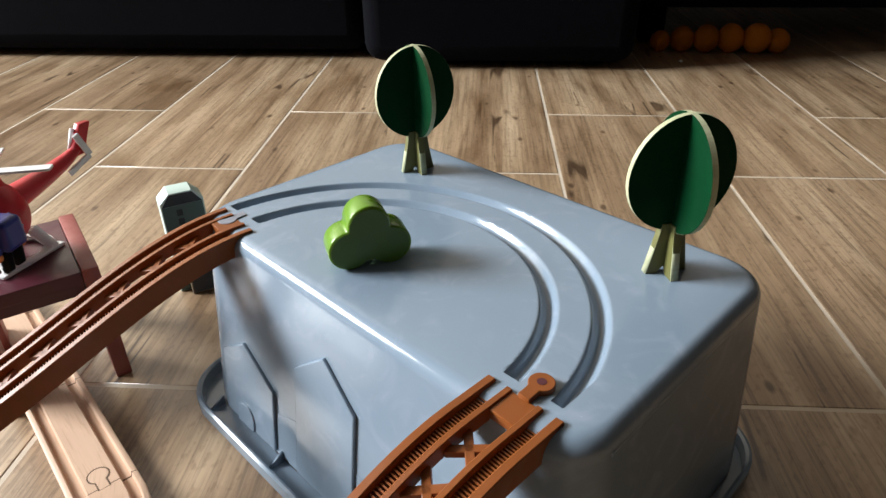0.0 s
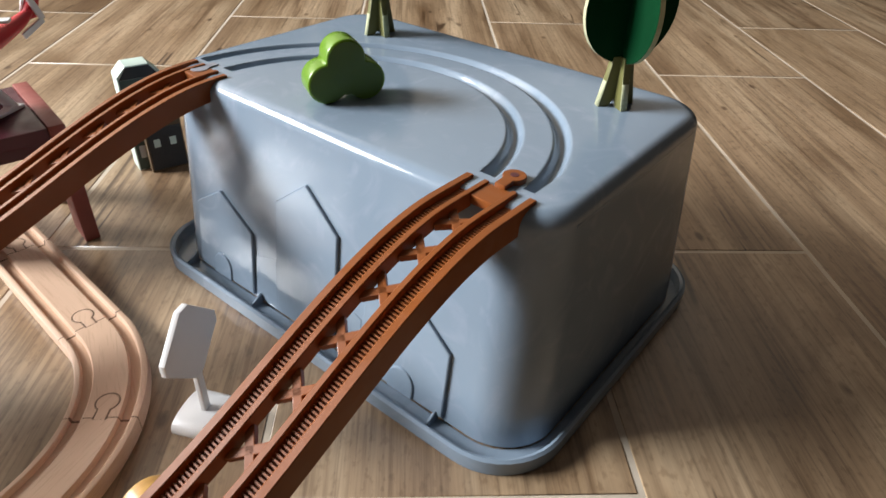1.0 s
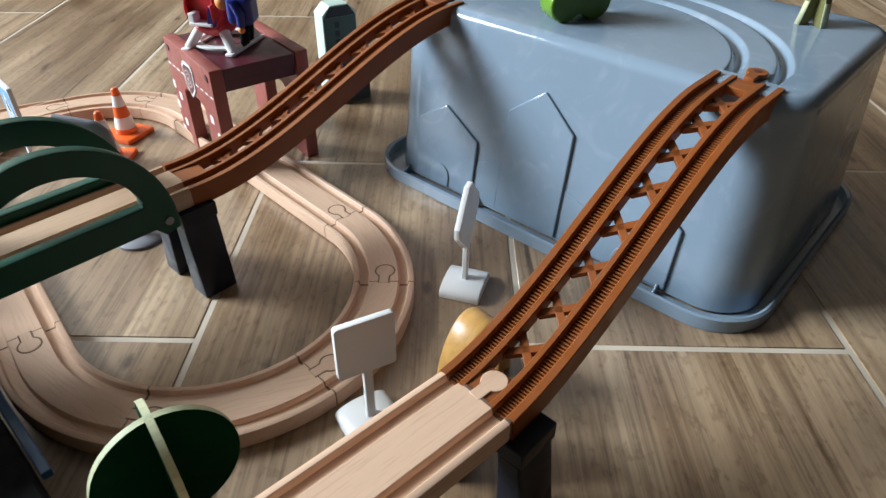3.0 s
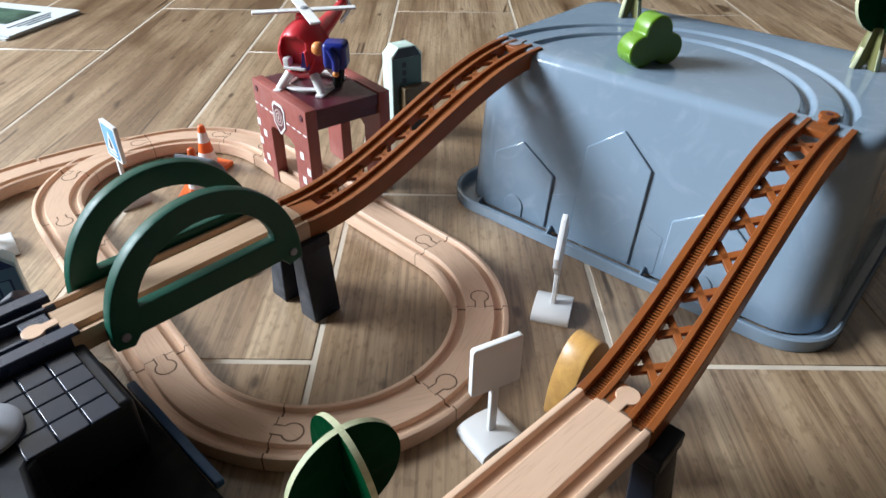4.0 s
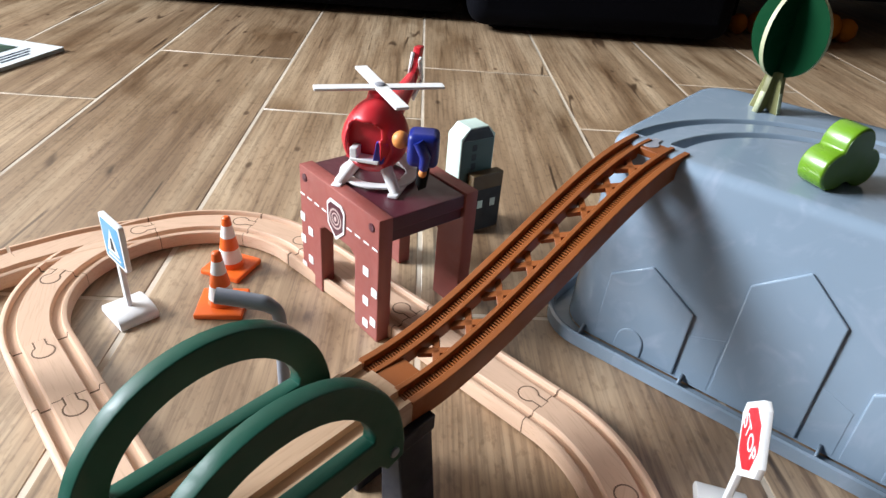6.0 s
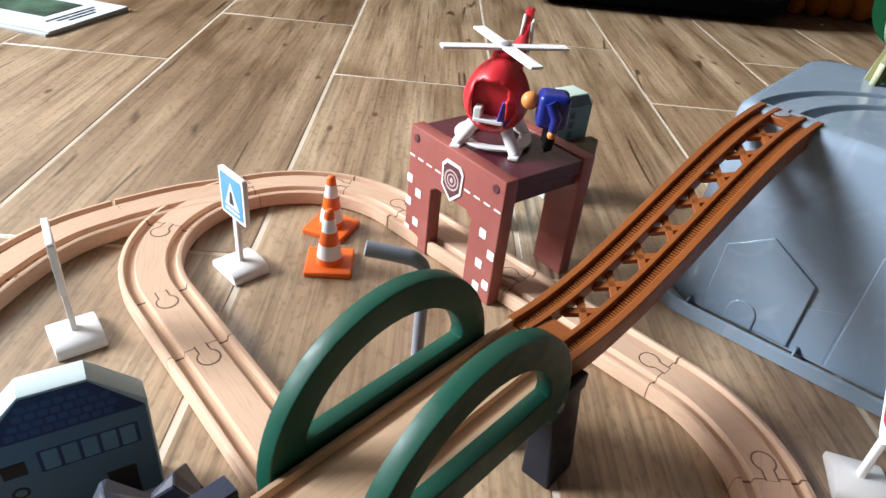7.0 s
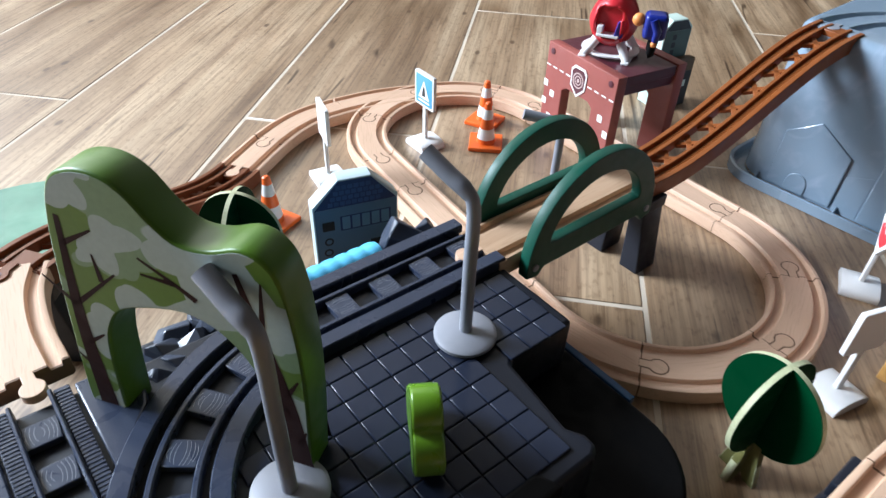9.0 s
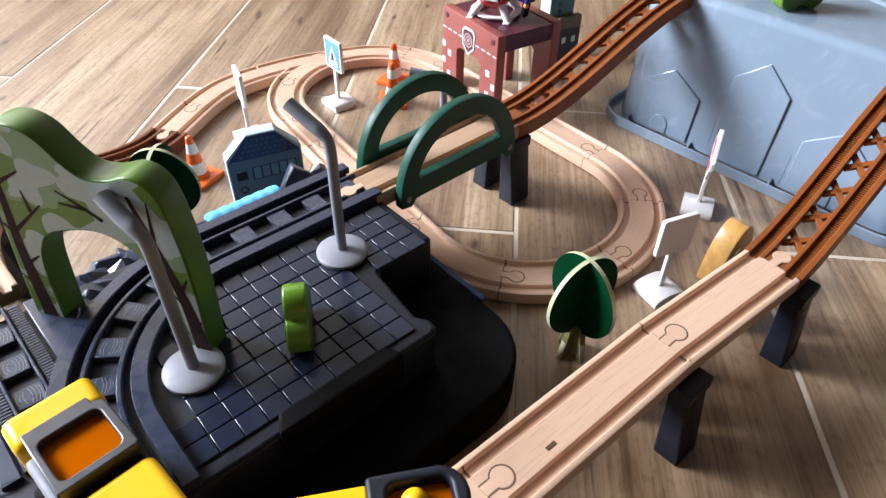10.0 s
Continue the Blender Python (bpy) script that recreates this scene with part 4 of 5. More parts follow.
# ---- brown tower with helicopter ----
TW, TD, TH = 1.0, 0.83, 0.965
tower = thing("helipad_tower", -2.77, 4.24, 0, -51.5, "maroon wooden tower with four legs and printed white windows", "toy tower")
front = [(-TW / 2, 0), (-TW / 2 + 0.28, 0), (-TW / 2 + 0.28, 0.56), (-TW / 2 + 0.34, 0.60), (TW / 2 - 0.34, 0.60), (TW / 2 - 0.28, 0.56), (TW / 2 - 0.28, 0), (TW / 2, 0), (TW / 2, TH), (-TW / 2, TH)]
for sg in (-1, 1):
    panel = part("leg_panel", slab(front, -0.055, 0.055, 0.010, matrix=Matrix.Translation((0, sg * (TD / 2 - 0.055), 0)) @ UPRIGHT), M_MAROON, tower)
    if sg < 0:
        m = Matrix.Translation((0, -TD / 2 - 0.0005, 0)) @ UPRIGHT
        for x in (-0.46, -0.36, -0.26, -0.16, 0.16, 0.26, 0.36, 0.46):
            part("dash", slab([(x - 0.03, 0.735), (x + 0.03, 0.735), (x + 0.03, 0.748), (x - 0.03, 0.748)], 0, 0.003, matrix=m), M_WHITE, panel)
        for x, z in ((-0.47, 0.55), (-0.36, 0.47), (-0.47, 0.36), (-0.37, 0.22), (-0.47, 0.12), (0.36, 0.52), (0.46, 0.40), (0.36, 0.28), (0.45, 0.15), (0.36, 0.09)):
            part("printed_window", slab(round_rect(x - 0.032, x + 0.032, z - 0.034, z + 0.034, 0.008, 2), 0, 0.003, matrix=m), M_WHITE, panel)
        for x in (-0.42, 0.42):
            part("screw", lathe([(0.03, 0), (0.03, 0.006), (0.014, 0.009)], 14), M_MAROON_D, panel).matrix_local = pose(x * U, -TD / 2 * U, 0.885 * U, 90, 0, 0)
        shield = [(0, 0.47), (0.115, 0.58), (0.125, 0.77), (0.08, 0.82), (-0.08, 0.82), (-0.125, 0.77), (-0.115, 0.58)]
        sm = lambda k, d: slab([(x * k * 0.9, 0.745 + (z - 0.66) * k * 0.84) for x, z in shield], 0, d, matrix=m)
        badge = part("badge", sm(1.0, 0.008), M_WHITE, panel, "white-edged shield badge")
        part("badge_field", sm(0.84, 0.010), M_MAROON_D, badge)
        for r0, r1 in ((0.076, 0.063), (0.046, 0.036)):
            part("badge_ring", slab(oval(r0, r0, 24, 0, 0.75), 0.0, 0.0115, holes=[oval(r1, r1, 24, 0, 0.75)], matrix=m), M_EMB_W, badge)
        part("badge_mark", slab(oval(0.016, 0.020, 12, 0, 0.75), 0.0, 0.0115, matrix=m), M_EMB_W, badge)
part("platform", box(TW - 0.03, TD - 0.225, 0.10, (0, 0, TH - 0.115), 0.008), M_MAROON_D, tower)
for sg in (-1, 1):
    part("cross_bar", box(0.09, TD - 0.225, 0.09, (sg * (TW / 2 - 0.08), 0, TH - 0.205), 0.008), M_MAROON_D, tower)

HZ = TH - 0.014
heli = thing("toy_helicopter", -2.835, 4.26, HZ, -16, "red and white plastic rescue helicopter standing on the maroon tower", "toy helicopter")
# body: nose towards -y
bm = bmesh.new()
bmesh.ops.create_uvsphere(bm, u_segments=72, v_segments=48, radius=1)
for v in bm.verts:
    x, y, z = v.co
    taper = 1 - 0.18 * max(0, z)
    v.co = (0.222 * x * taper, 0.262 * y * (1 - 0.1 * max(0, y)), 0.295 * z)
cut = []
for f in bm.faces:
    c = f.calc_center_median()
    if c.y < -0.06 and ((c.x + 0.012) / 0.125) ** 4 + ((c.z - 0.005) / 0.170) ** 4 < 1:
        cut.append(f)
bmesh.ops.delete(bm, geom=cut, context="FACES")
# the cabin's opening gets a clean rim
for v in bm.verts:
    if v.is_boundary:
        px, pz = (v.co.x + 0.012) / 0.125, (v.co.z - 0.005) / 0.170
        k = (px ** 4 + pz ** 4) ** 0.25
        v.co.x, v.co.z = px / k * 0.125 - 0.012, pz / k * 0.170 + 0.005
bmesh.ops.translate(bm, vec=(0, -0.06, 0.40), verts=bm.verts)
body = part("fuselage", bm, M_RED, heli)
body.modifiers.new("thickness", "SOLIDIFY").thickness = 0.0022
part("cabin_back", slab(oval(0.165, 0.215, 32, 0, 0.40), -0.012, 0.012, matrix=Matrix.Translation((0, -0.185, 0)) @ UPRIGHT), M_RED, heli)
part("cabin_floor", box(0.32, 0.22, 0.025, (0, -0.09, 0.235), 0.008), M_RED, heli)
part("seat", joined(box(0.20, 0.10, 0.03, (0.0, -0.245, 0.262), 0.008), box(0.05, 0.09, 0.11, (-0.075, -0.245, 0.262), 0.008)), M_WHITE, heli)
part("door_frame", tube(smooth_path([(0.12, -0.255, 0.24), (0.165, -0.235, 0.37), (0.12, -0.235, 0.50)], 6), 0.016, 8), M_RED, heli)
part("engine_hump", lathe([(0.10, 0), (0.085, 0.05), (0.075, 0.10), (0.05, 0.12)], 20, (0, 0.0, 0.62)), M_RED, heli)
part("rotor_mast", lathe([(0.05, 0), (0.035, 0.06), (0.02, 0.07)], 16, (0, 0, 0.69)), M_WHITE, heli)
for k, a in enumerate((30, 128)):
    blade = slab(round_rect(-0.43, 0.43, -0.045, 0.045, 0.012, 2), 0, 0.022, 0.005, matrix=pose(0, 0, 0.745 + 0.006 * k, 0, 0, a))
    part("rotor_blade", blade, M_WHITE, heli)
part("rotor_cap", lathe([(0.035, 0), (0.035, 0.01), (0.02, 0.02)], 14, (0, 0, 0.77)), M_LAMPBASE, heli)
tail = smooth_path([(0, 0.14, 0.46), (0, 0.38, 0.50), (0, 0.62, 0.56), (0, 0.76, 0.62)], 5)
part("tail_boom", tube(tail, list(np.linspace(0.105, 0.035, len(tail))), 14), M_RED, heli)
part("tail_fin", slab([(0.66, 0.56), (0.80, 0.56), (0.93, 0.82), (0.83, 0.83)], -0.028, 0.028, 0.008, matrix=pose(0, 0, 0, 0, 0, 90) @ UPRIGHT), M_RED, heli)
part("fin_stripe", slab([(0.70, 0.62), (0.725, 0.62), (0.80, 0.79), (0.775, 0.80)], -0.030, -0.010, matrix=pose(0, 0, 0, 0, 0, 90) @ UPRIGHT), M_WHITE, heli)
for a in (20, 110):
    part("tail_rotor_blade", box(0.02, 0.055, 0.24, (0, 0, -0.12), 0.006, turn=pose(0.05, 0.82, 0.66, a, 0, 0)), M_WHITE, heli)
for sg in (-1, 1):
    for y in (-0.22, 0.16):
        part("skid_leg", tube([(sg * 0.10, y * 0.7, 0.20), (sg * 0.20, y, 0.02)], [0.045, 0.04], 10), M_WHITE, heli)
    part("skid", box(0.07, 0.52, 0.03, (sg * 0.20, -0.03, 0), 0.01), M_WHITE, heli)
part("skid_ring", slab(oval(0.27, 0.26, 36), 0.03, 0.05, 0.004, holes=[oval(0.20, 0.19, 36)]), M_WHITE, heli)
part("visor", slab(round_rect(-0.035, 0.035, -0.09, 0.09, 0.02, 3), -0.01, 0.01, matrix=pose(0.10, -0.262, 0.355, 0, 8, 20) @ UPRIGHT), M_PURPLE, heli)

# A small plain pilot figure that leans into the cabin's side.
def figure(x, y, z, turn, label):
    bm = bmesh.new()

    def add(b, k):
        me = bpy.data.meshes.new("tmp")
        for f in b.faces:
            f.material_index = k
        b.to_mesh(me)
        b.free()
        bm.from_mesh(me)
        bpy.data.meshes.remove(me)
    add(box(0.195, 0.19, 0.215, (0, 0, 0.01), 0.04, seg=4), 0)
    head = bmesh.new()
    bmesh.ops.create_uvsphere(head, u_segments=16, v_segments=10, radius=0.056)
    bmesh.ops.translate(head, vec=(-0.145, 0, 0.155), verts=head.verts)
    add(head, 1)
    for sg in (-1, 1):
        add(tube([(-0.03, sg * 0.10, 0.19), (0.02, sg * 0.112, 0.10), (0.01, sg * 0.105, 0.015)], [0.032, 0.036, 0.028], 10), 0)
        hand = bmesh.new()
        bmesh.ops.create_uvsphere(hand, u_segments=10, v_segments=8, radius=0.027)
        bmesh.ops.translate(hand, vec=(0.008, sg * 0.105, -0.012), verts=hand.verts)
        add(hand, 1)
        add(tube([(0.01, sg * 0.05, 0.01), (0.0, sg * 0.05, -0.12), (-0.02, sg * 0.05, -0.125)], [0.042, 0.036, 0.034], 10), 2)
    return solid("toy_figure", bm, [M_NAVY, M_SKIN, M_BLACK], x, y, z, turn, label, "toy figure")


heli.scale = (1, 1, 0.85)
figure(-2.535, 3.875, HZ + 0.285, -4, "small plain figure in a blue jacket, leaning into the helicopter's cabin")


# ---- house blocks ----
def house_block(x, y, turn, w, h, chamfer, thick, face, roof, edge, label):
    t = thing("house_block", x, y, 0, turn, label, "toy house", "painted house blocks")
    c = chamfer
    pts = [(-w / 2, 0), (w / 2, 0), (w / 2, h - c), (w / 2 - c, h), (-w / 2 + c, h), (-w / 2, h - c)]
    part("block", slab(pts, -thick / 2, thick / 2, 0.008, matrix=UPRIGHT), edge, t)
    m = Matrix.Translation((0, -thick / 2 - 0.0005, 0)) @ UPRIGHT
    k = 0.012
    wall = part("printed_wall", slab([(-w / 2 + k, k), (w / 2 - k, k), (w / 2 - k, h - c - 0.03), (-w / 2 + k, h - c - 0.03)], 0, 0.002, matrix=m), face, t)
    part("printed_roof", slab([(-w / 2 + k, h - c - 0.028), (w / 2 - k, h - c - 0.028), (w / 2 - c, h - k), (-w / 2 + c, h - k)], 0, 0.002, matrix=m), roof, t)
    return t, m, wall


station, sm, swall = house_block(-4.72, 1.905, 31, 0.645, 0.79, 0.20, 0.127, M_HOUSE, M_HOUSE_R, M_HOUSE_E, "pale blue wooden house block with printed windows, behind the station")
part("window_band", slab(round_rect(-0.125, 0.265, 0.35, 0.48, 0.006, 1), 0.0008, 0.0021, matrix=sm), M_HOUSE_R, swall)
for i in range(5):
    part("printed_window", slab(round_rect(-0.08 + 0.075 * i - 0.03, -0.08 + 0.075 * i + 0.03, 0.36, 0.47, 0.004, 1), 0.0022, 0.0034, matrix=sm), M_HOUSE_W, swall)
for i in range(4):
    for j in range(9):
        if abs(-0.19 + 0.045 * j + 0.02 * (i % 2)) + 0.018 > 0.31 - 0.868 * (0.61 + 0.045 * i - 0.562):
            continue
        part("roof_tile", slab(round_rect(-0.19 + 0.045 * j + 0.02 * (i % 2) - 0.018, -0.19 + 0.045 * j + 0.02 * (i % 2) + 0.018, 0.575 + 0.045 * i, 0.61 + 0.045 * i, 0.005, 1), 0.0022, 0.0032, matrix=sm), M_HOUSE_T, station)
for x, z in ((-0.23, 0.17), (-0.22, 0.27)):
    part("printed_wheel", slab(oval(0.035, 0.035, 16, x, z), 0.0022, 0.0034, holes=[oval(0.022, 0.022, 16, x, z)], matrix=sm), M_INK, swall)
part("printed_box", slab(round_rect(-0.26, -0.17, 0.37, 0.45, 0.004, 1), 0.0022, 0.0034, matrix=sm), M_INK, swall)
part("printed_doorway", slab(round_rect(0.10, 0.22, 0.02, 0.22, 0.004, 1), 0.0022, 0.0034, matrix=sm), M_INK, swall)

shop, sm, swall = house_block(-2.10, 5.38, 33, 0.36, 0.965, 0.085, 0.20, M_SAGE, M_INK, M_SAGE_E, "sage green wooden house block behind the maroon tower")
annex = part("annex", box(0.33, 0.10, 0.56, (0.075, -0.155, 0), 0.012), M_BROWN, shop, "brown painted lower annex")
part("dark_front", box(0.30, 0.003, 0.40, (0.075, -0.2065, 0.02)), M_INK, annex)
for x in (0.0, 0.14):
    part("pale_window", box(0.055, 0.003, 0.075, (x, -0.2095, 0.24)), M_SAGE_E, annex)
for i in range(3):
    part("text_bar", slab(round_rect(-0.06, -0.01, 0.58 + 0.085 * i, 0.64 + 0.085 * i, 0.006, 1), 0.0022, 0.0034, matrix=sm), M_INK, swall)
for x in (-0.1, 0.05):
    part("printed_window", slab(round_rect(x - 0.04, x + 0.04, 0.12, 0.24, 0.006, 1), 0.0022, 0.0034, matrix=sm), M_PAPER, swall)

# ---- station platform ----
PA, PB = Vector((-0.682, -0.731, 0)), Vector((0.731, -0.682, 0))
ST_X, ST_Y, ST_K = -3.72, 1.37, 0.97
station_base = thing("station_platform", ST_X, ST_Y, 0, angle_of(PA), "charcoal plastic station platform with paving, moulded rails and rocks", "toy station")
station_base.scale = (ST_K, ST_K, 1)
PZ = 0.70
deck_shape = [(0.03, -0.29), (0.03, 0.86), (0.50, 0.86), (0.545, 0.90), (0.61, 1.36), (0.56, 1.44), (0.56, 1.52), (0.62, 1.56), (2.30, 1.58), (2.95, 1.58), (2.95, -0.29)]
part("deck", slab(deck_shape, 0.34, PZ, 0.03, seg=3), M_CHAR, station_base)
low = round_rect(-0.07, 3.0, -0.42, 1.97, 0.55, 10)
part("plinth", slab(low, 0, 0.345, 0.03, seg=3), M_BLACK, station_base)
part("blue_strip", box(0.05, 0.98, 0.05, (-0.105, 0.80, 0.28), 0.008), M_BLUE_D, station_base, "blue plastic edging strip")
part("curb", slab([(0.94, 1.475), (1.66, 1.475), (1.72, 1.60), (0.88, 1.60)], 0.5, PZ + 0.06, 0.02), M_BLACK, station_base)


part("wedge_plate", slab([(2.425, 0.44), (2.450, -0.27), (2.20, -0.27), (2.17, -0.06), (2.20, 0.06), (2.29, 0.18), (2.37, 0.32)], PZ - 0.02, PZ + 0.072, 0.012), M_SLATE, station_base)


def rail_strip(fr, parent, off, w, z1, name="rail"):
    prof = [(off - w / 2, 0), (off + w / 2, 0), (off + w / 2, z1 - 0.008), (off + w / 2 - 0.008, z1), (off - w / 2 + 0.008, z1), (off - w / 2, z1 - 0.008)]
    return part(name, sweep(prof, fr), M_SLATE, parent)


CC, CR = Vector((1.30, 1.105, PZ)), 1.105
main = frames_line((0.03, 0, PZ), (1.30, 0, PZ)) + frames_arc(CC, CR, -90, -2, 22)[1:] + [(Vector((2.405, 1.56, PZ)), Vector((1, 0, 0)), UP)]
side_line = frames_line((2.650, -0.30, PZ), (2.612, 0.95, PZ))
for off, w, h in ((0.215, 0.10, 0.075), (-0.215, 0.10, 0.075), (0.10, 0.035, 0.055), (-0.10, 0.035, 0.055)):
    rail_strip(main, station_base, off, w, h)
for off, w, h in ((0.092, 0.022, 0.072), (0.142, 0.076, 0.050), (0.245, 0.10, 0.030)):
    rail_strip(side_line, station_base, off, w, h)
short_line = frames_line((2.650, -0.30, PZ), (2.628, 0.52, PZ))
rail_strip(short_line, station_base, -0.142, 0.076, 0.050)
rail_strip(short_line[:1] + [(Vector((2.628, 0.52, PZ)), short_line[0][1], UP), (Vector((2.70, 0.67, PZ)), short_line[0][1], UP)], station_base, -0.092, 0.022, 0.072)

# fine cross ribs on the side line's outer strips
for off, n in ((0.142, 46), (-0.142, 33)):
    ribs = bmesh.new()
    for i in range(n):
        y = -0.28 + 0.0245 * i
        bmesh.ops.create_cube(ribs, size=1, matrix=Matrix.Translation((2.649 - 0.0304 * (y + 0.30) + off, y, PZ + 0.0515)) @ Matrix.Diagonal((0.070, 0.010, 0.005, 1)))
    part("rail_ribs", ribs, M_SLATE, station_base, kind="stuff")


def sleepers(fr_point, count, long=0.165):
    """Moulded planks with a few bowed grain lines round a knot."""
    for i in range(count):
        p, turn = fr_point(i)
        s = part("sleeper", box(0.150, long, 0.040, (p[0], p[1], PZ), 0.006, turn=pose(0, 0, 0, 0, 0, turn)), M_SLATE, station_base)
        for q, k in enumerate((-0.058, -0.040, -0.020, 0.004, 0.022, 0.042, 0.058)):
            bow = 0.012 if k > 0 else -0.012
            half = (0.064, 0.058, 0.046, 0.030, 0.050, 0.060, 0.066)[(q + i) % 7]
            line = bmesh.new()
            rows = []
            for e in np.linspace(-1, 1, 7):
                x, y = half * float(e), k + bow * (1 - float(e) ** 2)
                rows.append([line.verts.new((x, y - 0.0012, PZ + 0.0413)), line.verts.new((x, y + 0.0012, PZ + 0.0413))])
            for (c, d), (e, f) in zip(rows, rows[1:]):
                line.faces.new((c, e, f, d))
            bmesh.ops.scale(line, vec=(1, long / 0.165, 1), verts=line.verts)
            bmesh.ops.transform(line, matrix=pose(p[0], p[1], 0, 0, 0, turn), verts=line.verts)
            part("grain_line", line, M_LINE, s)


sleepers(lambda i: ((0.17 + 0.297 * i, 0), 0), 4)
sleepers(lambda i: ((CC.x + CR * math.cos(radians(-84 + 15.2 * i)), CC.y + CR * math.sin(radians(-84 + 15.2 * i))), 6 + 15.2 * i), 7)
sleepers(lambda i: ((2.648 - 0.0085 * i, -0.08 + 0.278 * i), 88.3), 4, 0.158)

# the forest tunnel over the curved rails
tunnel = thing("forest_tunnel", -4.815, -0.25, PZ, -8.5, "lime-edged wooden tunnel printed with trees, over the station's curved rails", "toy tunnel")
left = [(-0.60, 0), (-0.58, 0.22), (-0.50, 0.70), (-0.42, 1.10), (-0.34, 1.33), (-0.23, 1.41), (-0.10, 1.42), (0.0, 1.37), (0.09, 1.26), (0.18, 1.19), (0.30, 1.19), (0.44, 1.23), (0.55, 1.17), (0.60, 1.0), (0.62, 0.68), (0.61, 0.36), (0.585, 0)]
inner_arch = [(0.49, 0), (0.46, 0.30), (0.40, 0.58), (0.30, 0.75), (0.17, 0.83), (0.03, 0.83), (-0.17, 0.77), (-0.27, 0.67), (-0.34, 0.48), (-0.40, 0)]
ol = [(p.x, p.y) for p in smooth_path([(x, z, 0) for x, z in left], 5)] + [(p.x, p.y) for p in smooth_path([(x, z, 0) for x, z in inner_arch], 5)]
TT = 0.17
tunnel.scale = (0.965, 1, 0.995)


def inset(pts, d):
    """A closed outline, drawn in by d."""
    area = sum(a[0] * b[1] - b[0] * a[1] for a, b in zip(pts, pts[1:] + pts[:1]))
    out = []
    for i, p in enumerate(pts):
        a, b = Vector(pts[i - 1]), Vector(pts[(i + 1) % len(pts)])
        way = (b - a).normalized() * (1 if area > 0 else -1)
        out.append((p[0] - way.y * d, max(0.004, p[1] + way.x * d)))
    return out


part("board", slab(ol, -TT / 2, TT / 2, 0.013, matrix=UPRIGHT, seg=4), M_LEAF, tunnel)
for sg in (-1, 1):
    m = Matrix.Translation((0, -sg * (TT / 2 + 0.001), 0)) @ UPRIGHT
    part("printed_face", slab(inset(ol, 0.013), -0.001, 0.001, matrix=m), M_FOREST, tunnel, "pale printed foliage")
    for stem, twigs in ((((-0.49, 0.03), (-0.44, 0.62), (-0.34, 1.20)), (((-0.44, 0.72), (-0.16, 0.96)), ((-0.24, 0.90), (-0.24, 1.04)), ((-0.37, 1.06), (-0.20, 1.16)), ((-0.43, 0.74), (-0.55, 0.86)), ((-0.45, 0.50), (-0.34, 0.58)), ((-0.47, 0.33), (-0.55, 0.42)))),
                        (((0.55, 0.05), (0.52, 0.50), (0.40, 1.12)), (((0.47, 0.86), (0.50, 1.10)), ((0.53, 0.52), (0.59, 0.62)), ((0.53, 0.40), (0.47, 0.48)), ((0.55, 0.20), (0.59, 0.30)))),
                        (((0.20, 0.93), (0.12, 0.99), (-0.02, 1.08)), (((0.12, 0.99), (-0.03, 1.0)),))):
        pts = smooth_path([(x, 0, z) for x, z in stem], 5)
        wide = [float(q) for q in np.linspace(0.052 if stem[0][1] < 0.5 else 0.015, 0.012 if stem[0][1] < 0.5 else 0.006, len(pts))]
        for line, ws in ((pts, wide), *(([(a[0], 0, a[1]), (b[0], 0, b[1])], [0.014, 0.005]) for a, b in twigs)):
            bm = bmesh.new()
            ps = [Vector(p) for p in line]
            vs = []
            for i, p in enumerate(ps):
                way = (ps[min(i + 1, len(ps) - 1)] - ps[max(i - 1, 0)]).normalized()
                nrm = Vector((-way.z, 0, way.x))
                vs.append((bm.verts.new(p + nrm * ws[i]), bm.verts.new(p - nrm * ws[i])))
            for (a, b), (c, d) in zip(vs, vs[1:]):
                bm.faces.new((a, b, d, c))
            bmesh.ops.translate(bm, vec=(0, -sg * (TT / 2 + 0.003), 0), verts=bm.verts)
            part("printed_branch", bm, M_BARK, tunnel)


def on_deck(a, b):
    return ST_X + ST_K * (PA.x * a + PB.x * b), ST_Y + ST_K * (PA.y * a + PB.y * b)


bx, by = on_deck(1.16, 1.10)
bush(bx - 0.10, by, PZ + 0.014, 106, 0.47, 0.135, "thick lime-green wooden bush standing edge-on on the station's paving")
street_lamp(-3.715, 0.535, PZ + 0.02, 158, 0.93, 0.27, 0.125, "grey plastic street lamp with a round foot on the station's paving")
street_lamp(-4.325, -0.535, PZ + 0.02, 152, 1.0, 0.255, 0.11, "grey plastic street lamp beside the forest tunnel")
street_lamp(-3.25, 2.80, 0, 184, 0.90, 0.31, 0.05, "grey plastic street lamp on the floor behind the bridge")

